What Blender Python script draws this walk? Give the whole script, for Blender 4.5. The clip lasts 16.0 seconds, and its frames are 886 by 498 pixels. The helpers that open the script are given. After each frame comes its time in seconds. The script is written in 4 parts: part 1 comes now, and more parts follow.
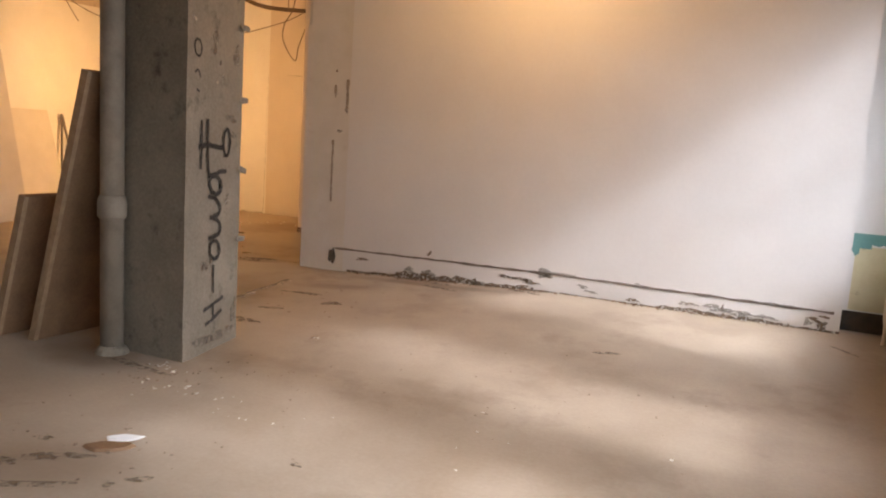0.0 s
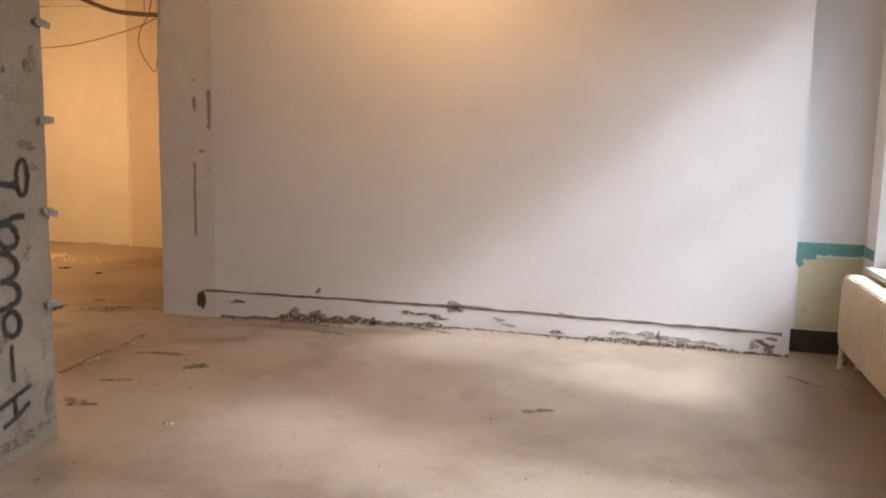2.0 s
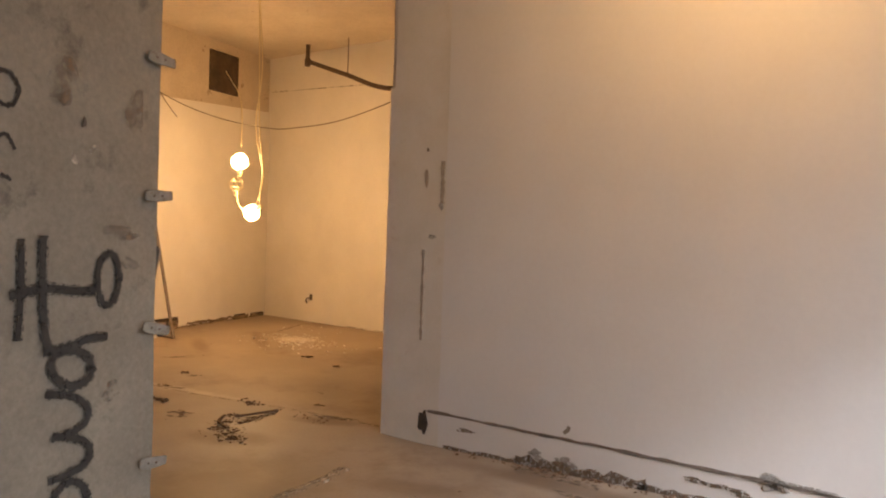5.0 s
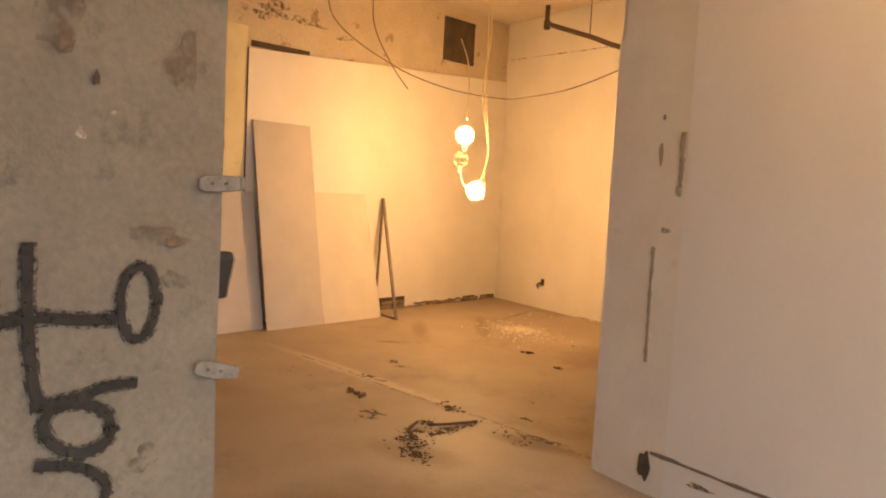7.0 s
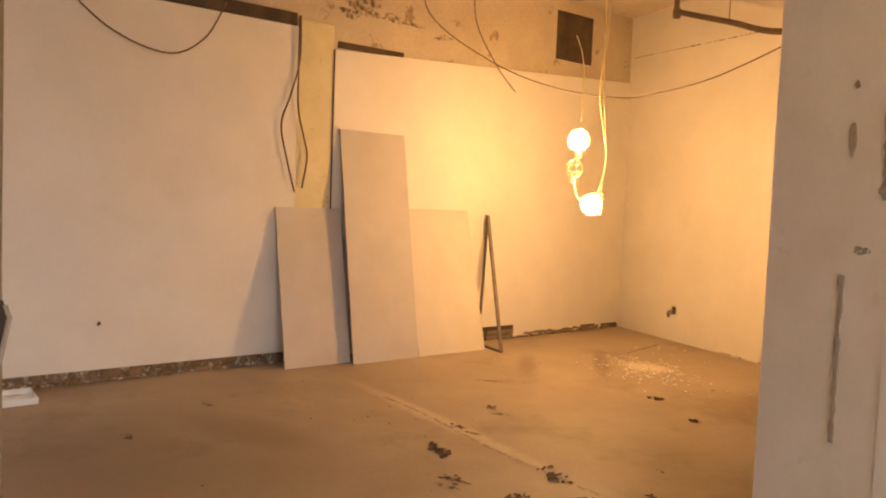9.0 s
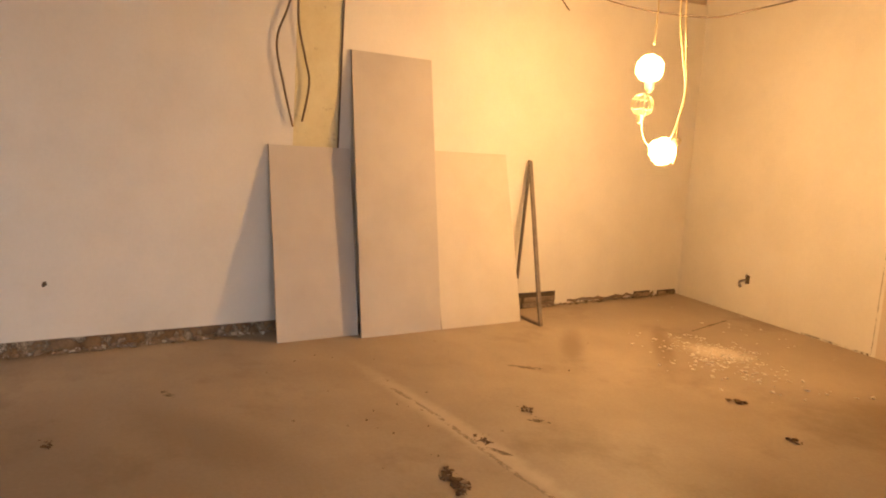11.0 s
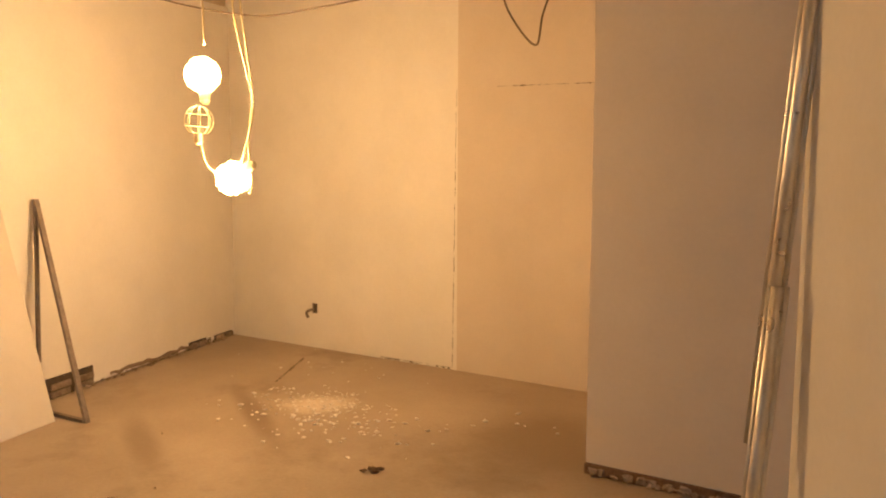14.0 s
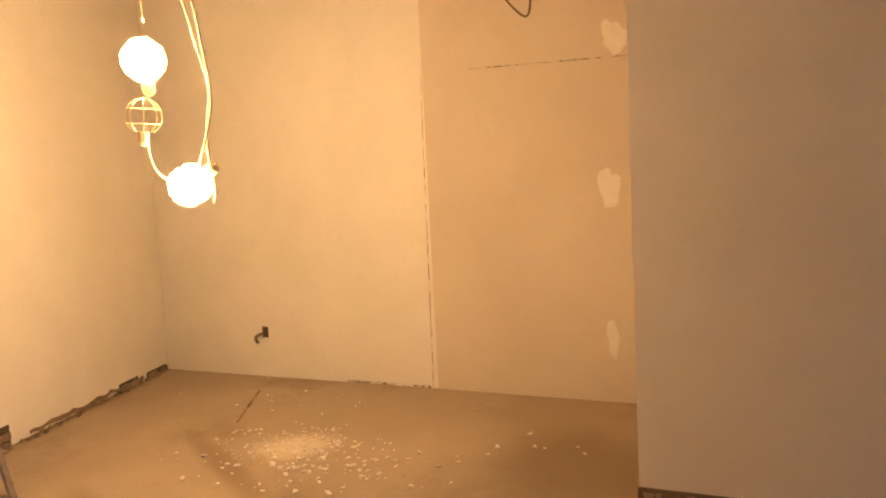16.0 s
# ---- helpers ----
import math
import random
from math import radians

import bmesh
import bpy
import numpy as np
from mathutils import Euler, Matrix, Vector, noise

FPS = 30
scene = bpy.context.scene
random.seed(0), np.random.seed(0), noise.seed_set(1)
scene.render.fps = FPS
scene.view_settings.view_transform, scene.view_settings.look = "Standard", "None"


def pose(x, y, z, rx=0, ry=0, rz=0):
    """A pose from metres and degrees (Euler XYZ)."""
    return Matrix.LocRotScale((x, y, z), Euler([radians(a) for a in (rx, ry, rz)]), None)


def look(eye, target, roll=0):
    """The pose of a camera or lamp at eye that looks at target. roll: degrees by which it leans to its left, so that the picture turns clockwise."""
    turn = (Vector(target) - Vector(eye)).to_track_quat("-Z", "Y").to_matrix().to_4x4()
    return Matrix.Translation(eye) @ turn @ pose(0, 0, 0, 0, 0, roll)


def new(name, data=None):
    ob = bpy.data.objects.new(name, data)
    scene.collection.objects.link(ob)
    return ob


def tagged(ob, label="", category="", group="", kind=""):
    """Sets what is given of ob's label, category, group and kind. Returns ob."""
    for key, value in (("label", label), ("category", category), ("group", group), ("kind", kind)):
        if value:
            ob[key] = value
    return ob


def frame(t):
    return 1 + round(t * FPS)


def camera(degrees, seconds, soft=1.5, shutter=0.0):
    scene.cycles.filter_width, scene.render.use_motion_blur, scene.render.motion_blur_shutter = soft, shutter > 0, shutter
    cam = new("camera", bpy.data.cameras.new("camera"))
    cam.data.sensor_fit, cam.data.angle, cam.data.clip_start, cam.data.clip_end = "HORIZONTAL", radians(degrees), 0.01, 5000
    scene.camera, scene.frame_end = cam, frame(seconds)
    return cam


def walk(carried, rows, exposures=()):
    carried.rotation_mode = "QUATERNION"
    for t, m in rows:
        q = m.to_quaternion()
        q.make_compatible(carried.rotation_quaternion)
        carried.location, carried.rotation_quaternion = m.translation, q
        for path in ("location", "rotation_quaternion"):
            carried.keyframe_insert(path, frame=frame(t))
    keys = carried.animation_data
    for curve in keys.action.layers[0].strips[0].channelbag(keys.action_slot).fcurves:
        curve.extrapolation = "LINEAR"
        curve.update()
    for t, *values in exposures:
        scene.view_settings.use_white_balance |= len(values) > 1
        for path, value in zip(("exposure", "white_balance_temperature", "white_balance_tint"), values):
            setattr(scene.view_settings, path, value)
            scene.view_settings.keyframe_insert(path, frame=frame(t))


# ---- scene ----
cam = camera(60.6, 16.0, soft=2.0)
PATH = [
    (0, (4.074, -6.447, 1.37), (3.265, -4.64, 1.088), 3.7),
    (0.5, (3.968, -6.196, 1.371), (3.237, -4.369, 1.017), 3.0),
    (1, (3.873, -5.981, 1.392), (3.169, -4.137, 1.072), 3.7),
    (1.5, (3.751, -5.739, 1.393), (3.089, -3.879, 1.075), 2.4),
    (2, (3.729, -5.48, 1.42), (3.161, -3.579, 1.171), 1.2),
    (2.5, (3.633, -5.22, 1.404), (3.156, -3.333, 0.949), 0.8),
    (3, (3.45, -5.004, 1.419), (2.982, -3.103, 1.012), 1.9),
    (3.5, (3.45, -4.65, 1.48), (2.799, -2.791, 1.135), 2.1),
    (4, (3.394, -4.435, 1.448), (2.54, -2.64, 1.218), 2.0),
    (4.5, (3.276, -4.142, 1.49), (2.224, -2.45, 1.315), 2.0),
    (4.7, (3.225, -4.06, 1.47), (2.095, -2.413, 1.364), 2.2),
    (6.8, (2.7, -3.155, 1.549), (1.072, -2.001, 1.414), 2.2),
    (7, (2.633, -3.077, 1.554), (0.963, -1.989, 1.396), 3.0),
    (7.5, (2.386, -2.874, 1.543), (0.719, -1.776, 1.409), 4.6),
    (8, (2.203, -2.717, 1.563), (0.496, -1.696, 1.355), 2.9),
    (8.5, (2.006, -2.542, 1.542), (0.202, -1.7, 1.346), 2.7),
    (9, (1.823, -2.384, 1.509), (-0.007, -1.586, 1.389), 2.2),
    (9.5, (1.549, -2.221, 1.51), (-0.295, -1.504, 1.214), 3.6),
    (9.7, (1.41, -2.151, 1.516), (-0.444, -1.447, 1.255), 3.9),
    (11.8, (0.332, -1.72, 1.513), (-1.502, -0.983, 1.208), 3.4),
    (12, (0.262, -1.705, 1.523), (-1.535, -0.86, 1.284), 3.5),
    (12.5, (-0.014, -1.654, 1.55), (-1.653, -0.51, 1.476), 3.0),
    (13, (-0.181, -1.622, 1.564), (-1.657, -0.279, 1.44), 1.5),
    (13.5, (-0.426, -1.503, 1.544), (-1.702, 0.032, 1.419), -1.1),
    (14, (-0.61, -1.473, 1.58), (-1.666, 0.213, 1.382), 0.2),
    (14.5, (-0.802, -1.392, 1.558), (-1.803, 0.329, 1.367), 0.4),
    (15, (-1.071, -1.33, 1.55), (-2.077, 0.39, 1.38), -1.1),
    (15.5, (-1.237, -1.275, 1.569), (-2.183, 0.472, 1.338), -1.5),
    (16, (-1.422, -1.188, 1.539), (-2.238, 0.628, 1.343), -3.0),
]
walk(cam, [(t, look(eye, target, roll)) for t, eye, target, roll in PATH],
     [(0, -0.22, 6450, 15), (3.0, -0.38, 6050, 13), (4.5, -0.42, 6100, 13), (7.0, 0.08, 6950, 15), (9.5, 0.08, 7050, 15),
      (12.0, 0.05, 6200, 10), (14.0, -0.05, 6100, 10), (16.0, 0.03, 6000, 10)])

# ---- light ----
world = bpy.data.worlds.new("sky")
scene.world = world
world.use_nodes = True
_sky = world.node_tree.nodes.new("ShaderNodeTexSky")
_sky.sky_type, _sky.sun_disc = "NISHITA", False
_sky.sun_elevation, _sky.sun_rotation = radians(37), radians(102)
_bg = world.node_tree.nodes["Background"]
_bg.inputs["Strength"].default_value = 0.1
world.node_tree.links.new(_sky.outputs[0], _bg.inputs["Color"])

BULB_WARM = (1.0, 0.55, 0.20)
WORK_LAMP = 330.0      # glow of the two caged bulbs
FRONT_LAMP = 1180.0     # glow of the bare bulb in the front room
WINDOW_SKY = (28.0, 11.0, 17.0, 60.0)   # watts of sky light through each window, the fourth as added fill

_sun = bpy.data.lights.new("veiled_sun", "SUN")
_sun.energy, _sun.angle, _sun.color = 4.5, radians(8.5), (0.92, 0.955, 1.0)
new("veiled_sun", _sun).matrix_world = look((9.0, -1.8, 7.0), (8.0, -1.59, 6.22))


def sky_lamp(y0, y1, z0, z1, x, watts):
    data = bpy.data.lights.new("window_sky", "AREA")
    data.shape, data.size, data.size_y = "RECTANGLE", y1 - y0, z1 - z0
    data.energy, data.color = watts, (0.80, 0.90, 1.0)
    ob = new("window_sky", data)
    c = Vector((x, (y0 + y1) / 2, (z0 + z1) / 2))
    ob.matrix_world = look(c, c + Vector((-1.0, -0.05, -0.6)))
    data.spread = radians(92)
    return ob


# ---- materials ----
def surface(name, a, b, scale=3.0, rough=0.7, bump=0.1, fine=90.0, metal=0.0, spots=None, spot_scale=6.0, spot_cut=0.62, spot_soft=0.06, vary=0.0, gloss_vary=0.12, grain_mix=0.12):
    """Two tones at a large and a fine scale, with relief, and stains where spots is a colour."""
    m = bpy.data.materials.new(name)
    m.use_nodes = True
    nt = m.node_tree
    n, link = nt.nodes, nt.links.new
    p = n["Principled BSDF"]
    geo = n.new("ShaderNodeNewGeometry")

    def tex(sc, detail=5.0, r=0.6):
        t = n.new("ShaderNodeTexNoise")
        t.inputs["Scale"].default_value, t.inputs["Detail"].default_value, t.inputs["Roughness"].default_value = sc, detail, r
        link(geo.outputs["Position"], t.inputs["Vector"])
        return t.outputs["Fac"]

    def mix(fac, ca, cb):
        x = n.new("ShaderNodeMix")
        x.data_type = "RGBA"
        link(fac, x.inputs["Factor"])
        for v, sock in ((ca, x.inputs[6]), (cb, x.inputs[7])):
            if isinstance(v, tuple):
                sock.default_value = (*v, 1)
            else:
                link(v, sock)
        return x.outputs[2]

    def ramp(fac, lo, hi):
        r = n.new("ShaderNodeMapRange")
        link(fac, r.inputs["Value"])
        r.inputs["From Min"].default_value, r.inputs["From Max"].default_value = lo, hi
        return r.outputs["Result"]

    big, small = tex(scale), tex(fine, 3.0)
    col = mix(ramp(big, 0.35, 0.65), a, b)
    grain = mix(ramp(small, 0.3, 0.7), tuple(v * 0.9 for v in a), tuple(min(1, v * 1.06) for v in b))
    half = n.new("ShaderNodeMix")
    half.data_type = "RGBA"
    half.inputs["Factor"].default_value = grain_mix
    link(col, half.inputs[6]), link(grain, half.inputs[7])
    col = half.outputs[2]
    if spots:
        col = mix(ramp(tex(spot_scale, 8.0, 0.68), spot_cut, spot_cut + spot_soft), col, spots)
    if vary:
        info = n.new("ShaderNodeObjectInfo")
        hsv = n.new("ShaderNodeHueSaturation")
        link(ramp(info.outputs["Random"], 0.0, 1.0), hsv.inputs["Value"])
        hsv.inputs["Value"].default_value = 1
        r = n.new("ShaderNodeMapRange")
        link(info.outputs["Random"], r.inputs["Value"])
        r.inputs["To Min"].default_value, r.inputs["To Max"].default_value = 1 - vary, 1 + vary
        link(r.outputs["Result"], hsv.inputs["Value"])
        link(col, hsv.inputs["Color"])
        col = hsv.outputs["Color"]
    link(col, p.inputs["Base Color"])
    rr = n.new("ShaderNodeMapRange")
    link(big, rr.inputs["Value"])
    rr.inputs["From Min"].default_value, rr.inputs["From Max"].default_value = 0.3, 0.7
    rr.inputs["To Min"].default_value, rr.inputs["To Max"].default_value = max(0.05, rough - gloss_vary), min(1, rough + gloss_vary)
    link(rr.outputs["Result"], p.inputs["Roughness"])
    p.inputs["Metallic"].default_value = metal
    bp = n.new("ShaderNodeBump")
    bp.inputs["Strength"].default_value, bp.inputs["Distance"].default_value = bump, 0.01
    add = n.new("ShaderNodeMath")
    link(tex(fine * 0.35, 6.0), add.inputs[0]), link(small, add.inputs[1])
    link(add.outputs[0], bp.inputs["Height"])
    link(bp.outputs["Normal"], p.inputs["Normal"])
    return m


def broken(m, scale=28.0, lo=0.40, hi=0.60):
    """Let a thin stain wear through in patches."""
    n, link = m.node_tree.nodes, m.node_tree.links.new
    geo = n.new("ShaderNodeNewGeometry")
    t = n.new("ShaderNodeTexNoise")
    t.inputs["Scale"].default_value, t.inputs["Detail"].default_value, t.inputs["Roughness"].default_value = scale, 6.0, 0.65
    r = n.new("ShaderNodeMapRange")
    r.inputs["From Min"].default_value, r.inputs["From Max"].default_value = lo, hi
    link(geo.outputs["Position"], t.inputs["Vector"])
    link(t.outputs["Fac"], r.inputs["Value"])
    link(r.outputs["Result"], n["Principled BSDF"].inputs["Alpha"])
    return m


def soiled_shaded(m, patches, color, scale=2.6):
    """Trodden dirt and painted shade on a floor: soft ragged patches, each centre, radii and density."""
    n, link = m.node_tree.nodes, m.node_tree.links.new
    geo = n.new("ShaderNodeNewGeometry")
    base = n["Principled BSDF"].inputs["Base Color"]

    def calc(kind, a, b):
        c = n.new("ShaderNodeMath")
        c.operation, c.use_clamp = kind, kind != "SUBTRACT"
        for v, sock in ((a, c.inputs[0]), (b, c.inputs[1])):
            if isinstance(v, float):
                sock.default_value = v
            else:
                link(v, sock)
        return c.outputs[0]

    cloud = n.new("ShaderNodeTexNoise")
    cloud.inputs["Scale"].default_value, cloud.inputs["Detail"].default_value, cloud.inputs["Roughness"].default_value = scale, 8.0, 0.68
    link(geo.outputs["Position"], cloud.inputs["Vector"])
    for x, y, rx, ry, turn, density in patches:
        place = n.new("ShaderNodeMapping")
        place.vector_type = "TEXTURE"
        place.inputs["Location"].default_value, place.inputs["Rotation"].default_value, place.inputs["Scale"].default_value = (x, y, 0), (0, 0, turn), (rx, ry, 1)
        link(geo.outputs["Position"], place.inputs["Vector"])
        far = n.new("ShaderNodeVectorMath")
        far.operation = "LENGTH"
        link(place.outputs["Vector"], far.inputs[0])
        ragged = calc("SUBTRACT", calc("MULTIPLY", cloud.outputs["Fac"], 0.95), calc("SUBTRACT", far.outputs["Value"], 0.75))
        soft = n.new("ShaderNodeMapRange")
        soft.interpolation_type = "SMOOTHSTEP"
        soft.inputs["From Min"].default_value, soft.inputs["From Max"].default_value, soft.inputs["To Max"].default_value = 0.12, 0.95, density
        link(ragged, soft.inputs["Value"])
        x_mix = n.new("ShaderNodeMix")
        x_mix.data_type = "RGBA"
        link(soft.outputs["Result"], x_mix.inputs["Factor"])
        link(base.links[0].from_socket, x_mix.inputs[6])
        x_mix.inputs[7].default_value = (*color, 1)
        link(x_mix.outputs[2], base)
    return m


def glow(name, color, strength):
    m = bpy.data.materials.new(name)
    m.use_nodes = True
    p = m.node_tree.nodes["Principled BSDF"]
    p.inputs["Base Color"].default_value = (*color, 1)
    p.inputs["Emission Color"].default_value, p.inputs["Emission Strength"].default_value = (*color, 1), strength
    return m


def glass(name):
    m = bpy.data.materials.new(name)
    m.use_nodes = True
    p = m.node_tree.nodes["Principled BSDF"]
    p.inputs["Transmission Weight"].default_value, p.inputs["Roughness"].default_value, p.inputs["IOR"].default_value = 1.0, 0.02, 1.45
    return m


M_FLOOR = surface("concrete_floor", (0.292, 0.228, 0.165), (0.41, 0.338, 0.262), 1.3, 0.58, 0.07, 45, spots=(0.215, 0.162, 0.115), spot_scale=0.9, spot_cut=0.54, spot_soft=0.2, grain_mix=0.2)
# the patch at (-2.4, 2.5) is a cast shadow put into the floor colour
soiled_shaded(M_FLOOR, ((-0.25, -1.55, 0.75, 1.1, 0.15, 0.75), (0.5, -0.75, 0.45, 0.16, 0.3, 0.45), (1.2, -0.22, 0.9, 0.12, 0.0, 0.6), (0.45, -3.35, 0.5, 0.3, 0.0, 0.8), (1.5, -4.5, 0.5, 0.3, 0.5, 0.5),
                 # streaks at x -4.25 and -4.4: tracks with the lamp cages' shadows painted in
                 (-1.05, -0.78, 0.4, 0.22, 0.4, 0.6), (-0.92, -0.05, 0.36, 0.13, 0.4, 0.7), (-2.4, 2.5, 0.6, 0.75, 0.3, 0.6), (-4.25, 2.0, 0.85, 0.11, -0.58, 0.6), (-4.4, 1.25, 0.6, 0.12, -0.53, 0.5),
                 # last patch: dirt plus the shade below the window, both as colour
                 (-2.6, -2.2, 1.3, 0.9, 0.4, 0.4), (-3.1, -1.6, 0.8, 0.3, 0.6, 0.35), (4.45, -0.95, 0.3, 0.9, 0.0, 0.5)), (0.15, 0.10, 0.062))
soiled_shaded(M_FLOOR, ((-4.03, 2.37, 0.30, 0.24, 0.6, 0.85), (-3.0, -0.3, 1.4, 0.10, 0.2, 0.4)), (0.66, 0.58, 0.48), 9.0)
M_CONC = surface("cast_concrete", (0.15, 0.124, 0.09), (0.25, 0.214, 0.161), 2.6, 0.86, 0.35, 55, spots=(0.075, 0.064, 0.048), spot_scale=7, spot_cut=0.57, spot_soft=0.16, grain_mix=0.35)
M_WHITE = surface("painted_plaster", (0.74, 0.725, 0.71), (0.80, 0.79, 0.775), 0.9, 0.62, 0.015, 30)
M_JOINT = surface("joint_compound", (0.71, 0.68, 0.62), (0.79, 0.765, 0.72), 3, 0.8, 0.1, 40, spots=(0.60, 0.55, 0.47), spot_scale=7, spot_cut=0.6, spot_soft=0.2)
M_DRYWALL = surface("drywall_white", (0.72, 0.69, 0.64), (0.79, 0.76, 0.71), 1.6, 0.8, 0.015, 40)
M_BOARD = surface("grey_drywall_paper", (0.49, 0.45, 0.415), (0.56, 0.52, 0.48), 2.4, 0.85, 0.06, 90, vary=0.05)
M_BOARD_PALE = surface("pale_drywall_paper", (0.60, 0.55, 0.48), (0.67, 0.62, 0.55), 2.4, 0.85, 0.03, 60)
M_SPACKLE = surface("white_spackle", (0.72, 0.68, 0.62), (0.80, 0.765, 0.71), 9, 0.9, 0.1, 60)
# tan drywall tone with the lamps' falloff to the right mixed in
M_GYPSUM = surface("shaded_tan_gypsum", (0.59, 0.515, 0.43), (0.66, 0.585, 0.50), 1.2, 0.85, 0.02, 50)
M_TAN = surface("tan_drywall", (0.77, 0.68, 0.59), (0.83, 0.745, 0.655), 1.4, 0.82, 0.015, 40)
M_OLD = surface("old_plaster", (0.50, 0.42, 0.32), (0.62, 0.54, 0.42), 2.2, 0.9, 0.35, 35, spots=(0.33, 0.25, 0.17), spot_scale=4, spot_cut=0.6, grain_mix=0.35)
M_CEIL = surface("old_ceiling", (0.52, 0.45, 0.36), (0.64, 0.57, 0.47), 1.7, 0.9, 0.3, 30, spots=(0.28, 0.21, 0.15), spot_scale=2.5, spot_cut=0.64, grain_mix=0.35)
M_YELLOW = surface("yellowed_plaster", (0.63, 0.56, 0.34), (0.72, 0.66, 0.45), 4, 0.85, 0.12, 50, spots=(0.5, 0.43, 0.28), spot_scale=9)
M_DARK = surface("dark_gap", (0.045, 0.036, 0.03), (0.10, 0.075, 0.055), 9, 0.95, 0.6, 60)
M_RUBBLE = surface("rubble", (0.14, 0.09, 0.058), (0.36, 0.29, 0.225), 16, 0.95, 0.5, 90, vary=0.35, grain_mix=0.35)
M_CLOD = surface("dark_earth_clods", (0.075, 0.042, 0.022), (0.17, 0.105, 0.055), 18, 0.97, 0.5, 90, grain_mix=0.35)
M_PLASTER_BIT = surface("plaster_bit", (0.66, 0.62, 0.56), (0.8, 0.77, 0.72), 20, 0.9, 0.3, 90, vary=0.15)
M_PAINT = broken(surface("black_spray_paint", (0.016, 0.013, 0.011), (0.042, 0.036, 0.029), 20, 0.93, 0.1, 90), 60, 0.24, 0.44)
M_SPRAY = broken(surface("spray_mist", (0.02, 0.018, 0.016), (0.06, 0.053, 0.045), 20, 0.93, 0.1, 90), 95, 0.44, 0.62)
M_STEEL = surface("galvanised_steel", (0.70, 0.66, 0.60), (0.85, 0.82, 0.77), 9, 0.36, 0.05, 70, metal=0.8)
M_IRON = surface("grey_cast_pipe", (0.19, 0.152, 0.11), (0.28, 0.236, 0.18), 7, 0.6, 0.25, 60, spots=(0.11, 0.085, 0.065), spot_scale=9)
M_RUST = surface("dark_rusty_pipe", (0.06, 0.045, 0.035), (0.14, 0.09, 0.06), 12, 0.8, 0.4, 80, grain_mix=0.35)
M_HINGE = surface("paint_caked_steel", (0.165, 0.148, 0.12), (0.255, 0.232, 0.195), 30, 0.75, 0.4, 120, spots=(0.16, 0.11, 0.075), spot_scale=40, spot_cut=0.58, spot_soft=0.1)
M_RAD = surface("cream_radiator_paint", (0.62, 0.54, 0.42), (0.72, 0.64, 0.51), 6, 0.42, 0.06, 60)
M_WOOD = surface("brown_plywood", (0.15, 0.08, 0.038), (0.24, 0.14, 0.07), 5, 0.75, 0.15, 60, grain_mix=0.35)
M_WOODEDGE = surface("pale_plywood_edge", (0.24, 0.15, 0.08), (0.34, 0.23, 0.13), 14, 0.8, 0.15, 80)
M_TEAL = surface("teal_paint", (0.12, 0.30, 0.29), (0.18, 0.38, 0.36), 8, 0.6, 0.08, 60)
# dark cable lifted to brown, the lamps' glow over it put into the colour
M_CABLE = surface("glow_browned_cable", (0.11, 0.08, 0.052), (0.17, 0.125, 0.085), 9, 0.6, 0.05, 60)
M_CORD = surface("yellow_cord", (0.74, 0.64, 0.38), (0.84, 0.74, 0.47), 9, 0.5, 0.05, 60)
M_STAIN = surface("dirt_stain", (0.16, 0.12, 0.085), (0.27, 0.21, 0.15), 14, 0.92, 0.3, 90, grain_mix=0.35)
M_GREYMARK = surface("dark_filler", (0.15, 0.125, 0.105), (0.26, 0.22, 0.19), 22, 0.9, 0.3, 90)
M_SLOT = surface("brown_filler", (0.31, 0.265, 0.215), (0.43, 0.38, 0.32), 22, 0.9, 0.2, 90)
M_STICK = surface("earth_brown", (0.09, 0.055, 0.03), (0.17, 0.105, 0.06), 20, 0.95, 0.4, 80)
M_SOIL = surface("red_brown_soil", (0.13, 0.075, 0.045), (0.26, 0.165, 0.10), 24, 0.95, 0.6, 70, grain_mix=0.4)
# near-black for hollows and gaps, their shade put into the colour
M_VOID = surface("hollow_black", (0.05, 0.035, 0.025), (0.12, 0.085, 0.055), 5, 0.95, 0.2, 50)
M_TAR = surface("blackened_steel", (0.014, 0.011, 0.009), (0.035, 0.027, 0.02), 14, 0.7, 0.3, 70)
M_FRAME = surface("white_window_paint", (0.70, 0.70, 0.68), (0.78, 0.78, 0.76), 5, 0.5, 0.05, 60)
M_TRAY = surface("white_enamel", (0.74, 0.74, 0.73), (0.82, 0.82, 0.81), 5, 0.3, 0.03, 60)
M_DIRT = broken(surface("worn_dirt", (0.13, 0.085, 0.05), (0.23, 0.165, 0.105), 14, 0.92, 0.2, 90), 22, 0.42, 0.66)
M_CHIP = broken(surface("worn_filler", (0.14, 0.103, 0.07), (0.25, 0.195, 0.145), 22, 0.9, 0.2, 90), 45, 0.38, 0.52)
M_CHIPG = broken(surface("worn_grey_filler", (0.32, 0.305, 0.28), (0.44, 0.42, 0.39), 22, 0.9, 0.2, 90), 40, 0.38, 0.52)
M_DUST = broken(surface("pale_dust", (0.42, 0.345, 0.26), (0.53, 0.45, 0.35), 22, 0.95, 0.2, 90), 18, 0.45, 0.62)
M_EARTH = broken(surface("brown_earth", (0.13, 0.08, 0.042), (0.30, 0.2, 0.115), 14, 0.95, 0.4, 80), 16, 0.36, 0.56)
M_GLASS = glass("window_glass")
M_BULB = glow("bulb_glow", BULB_WARM, WORK_LAMP)
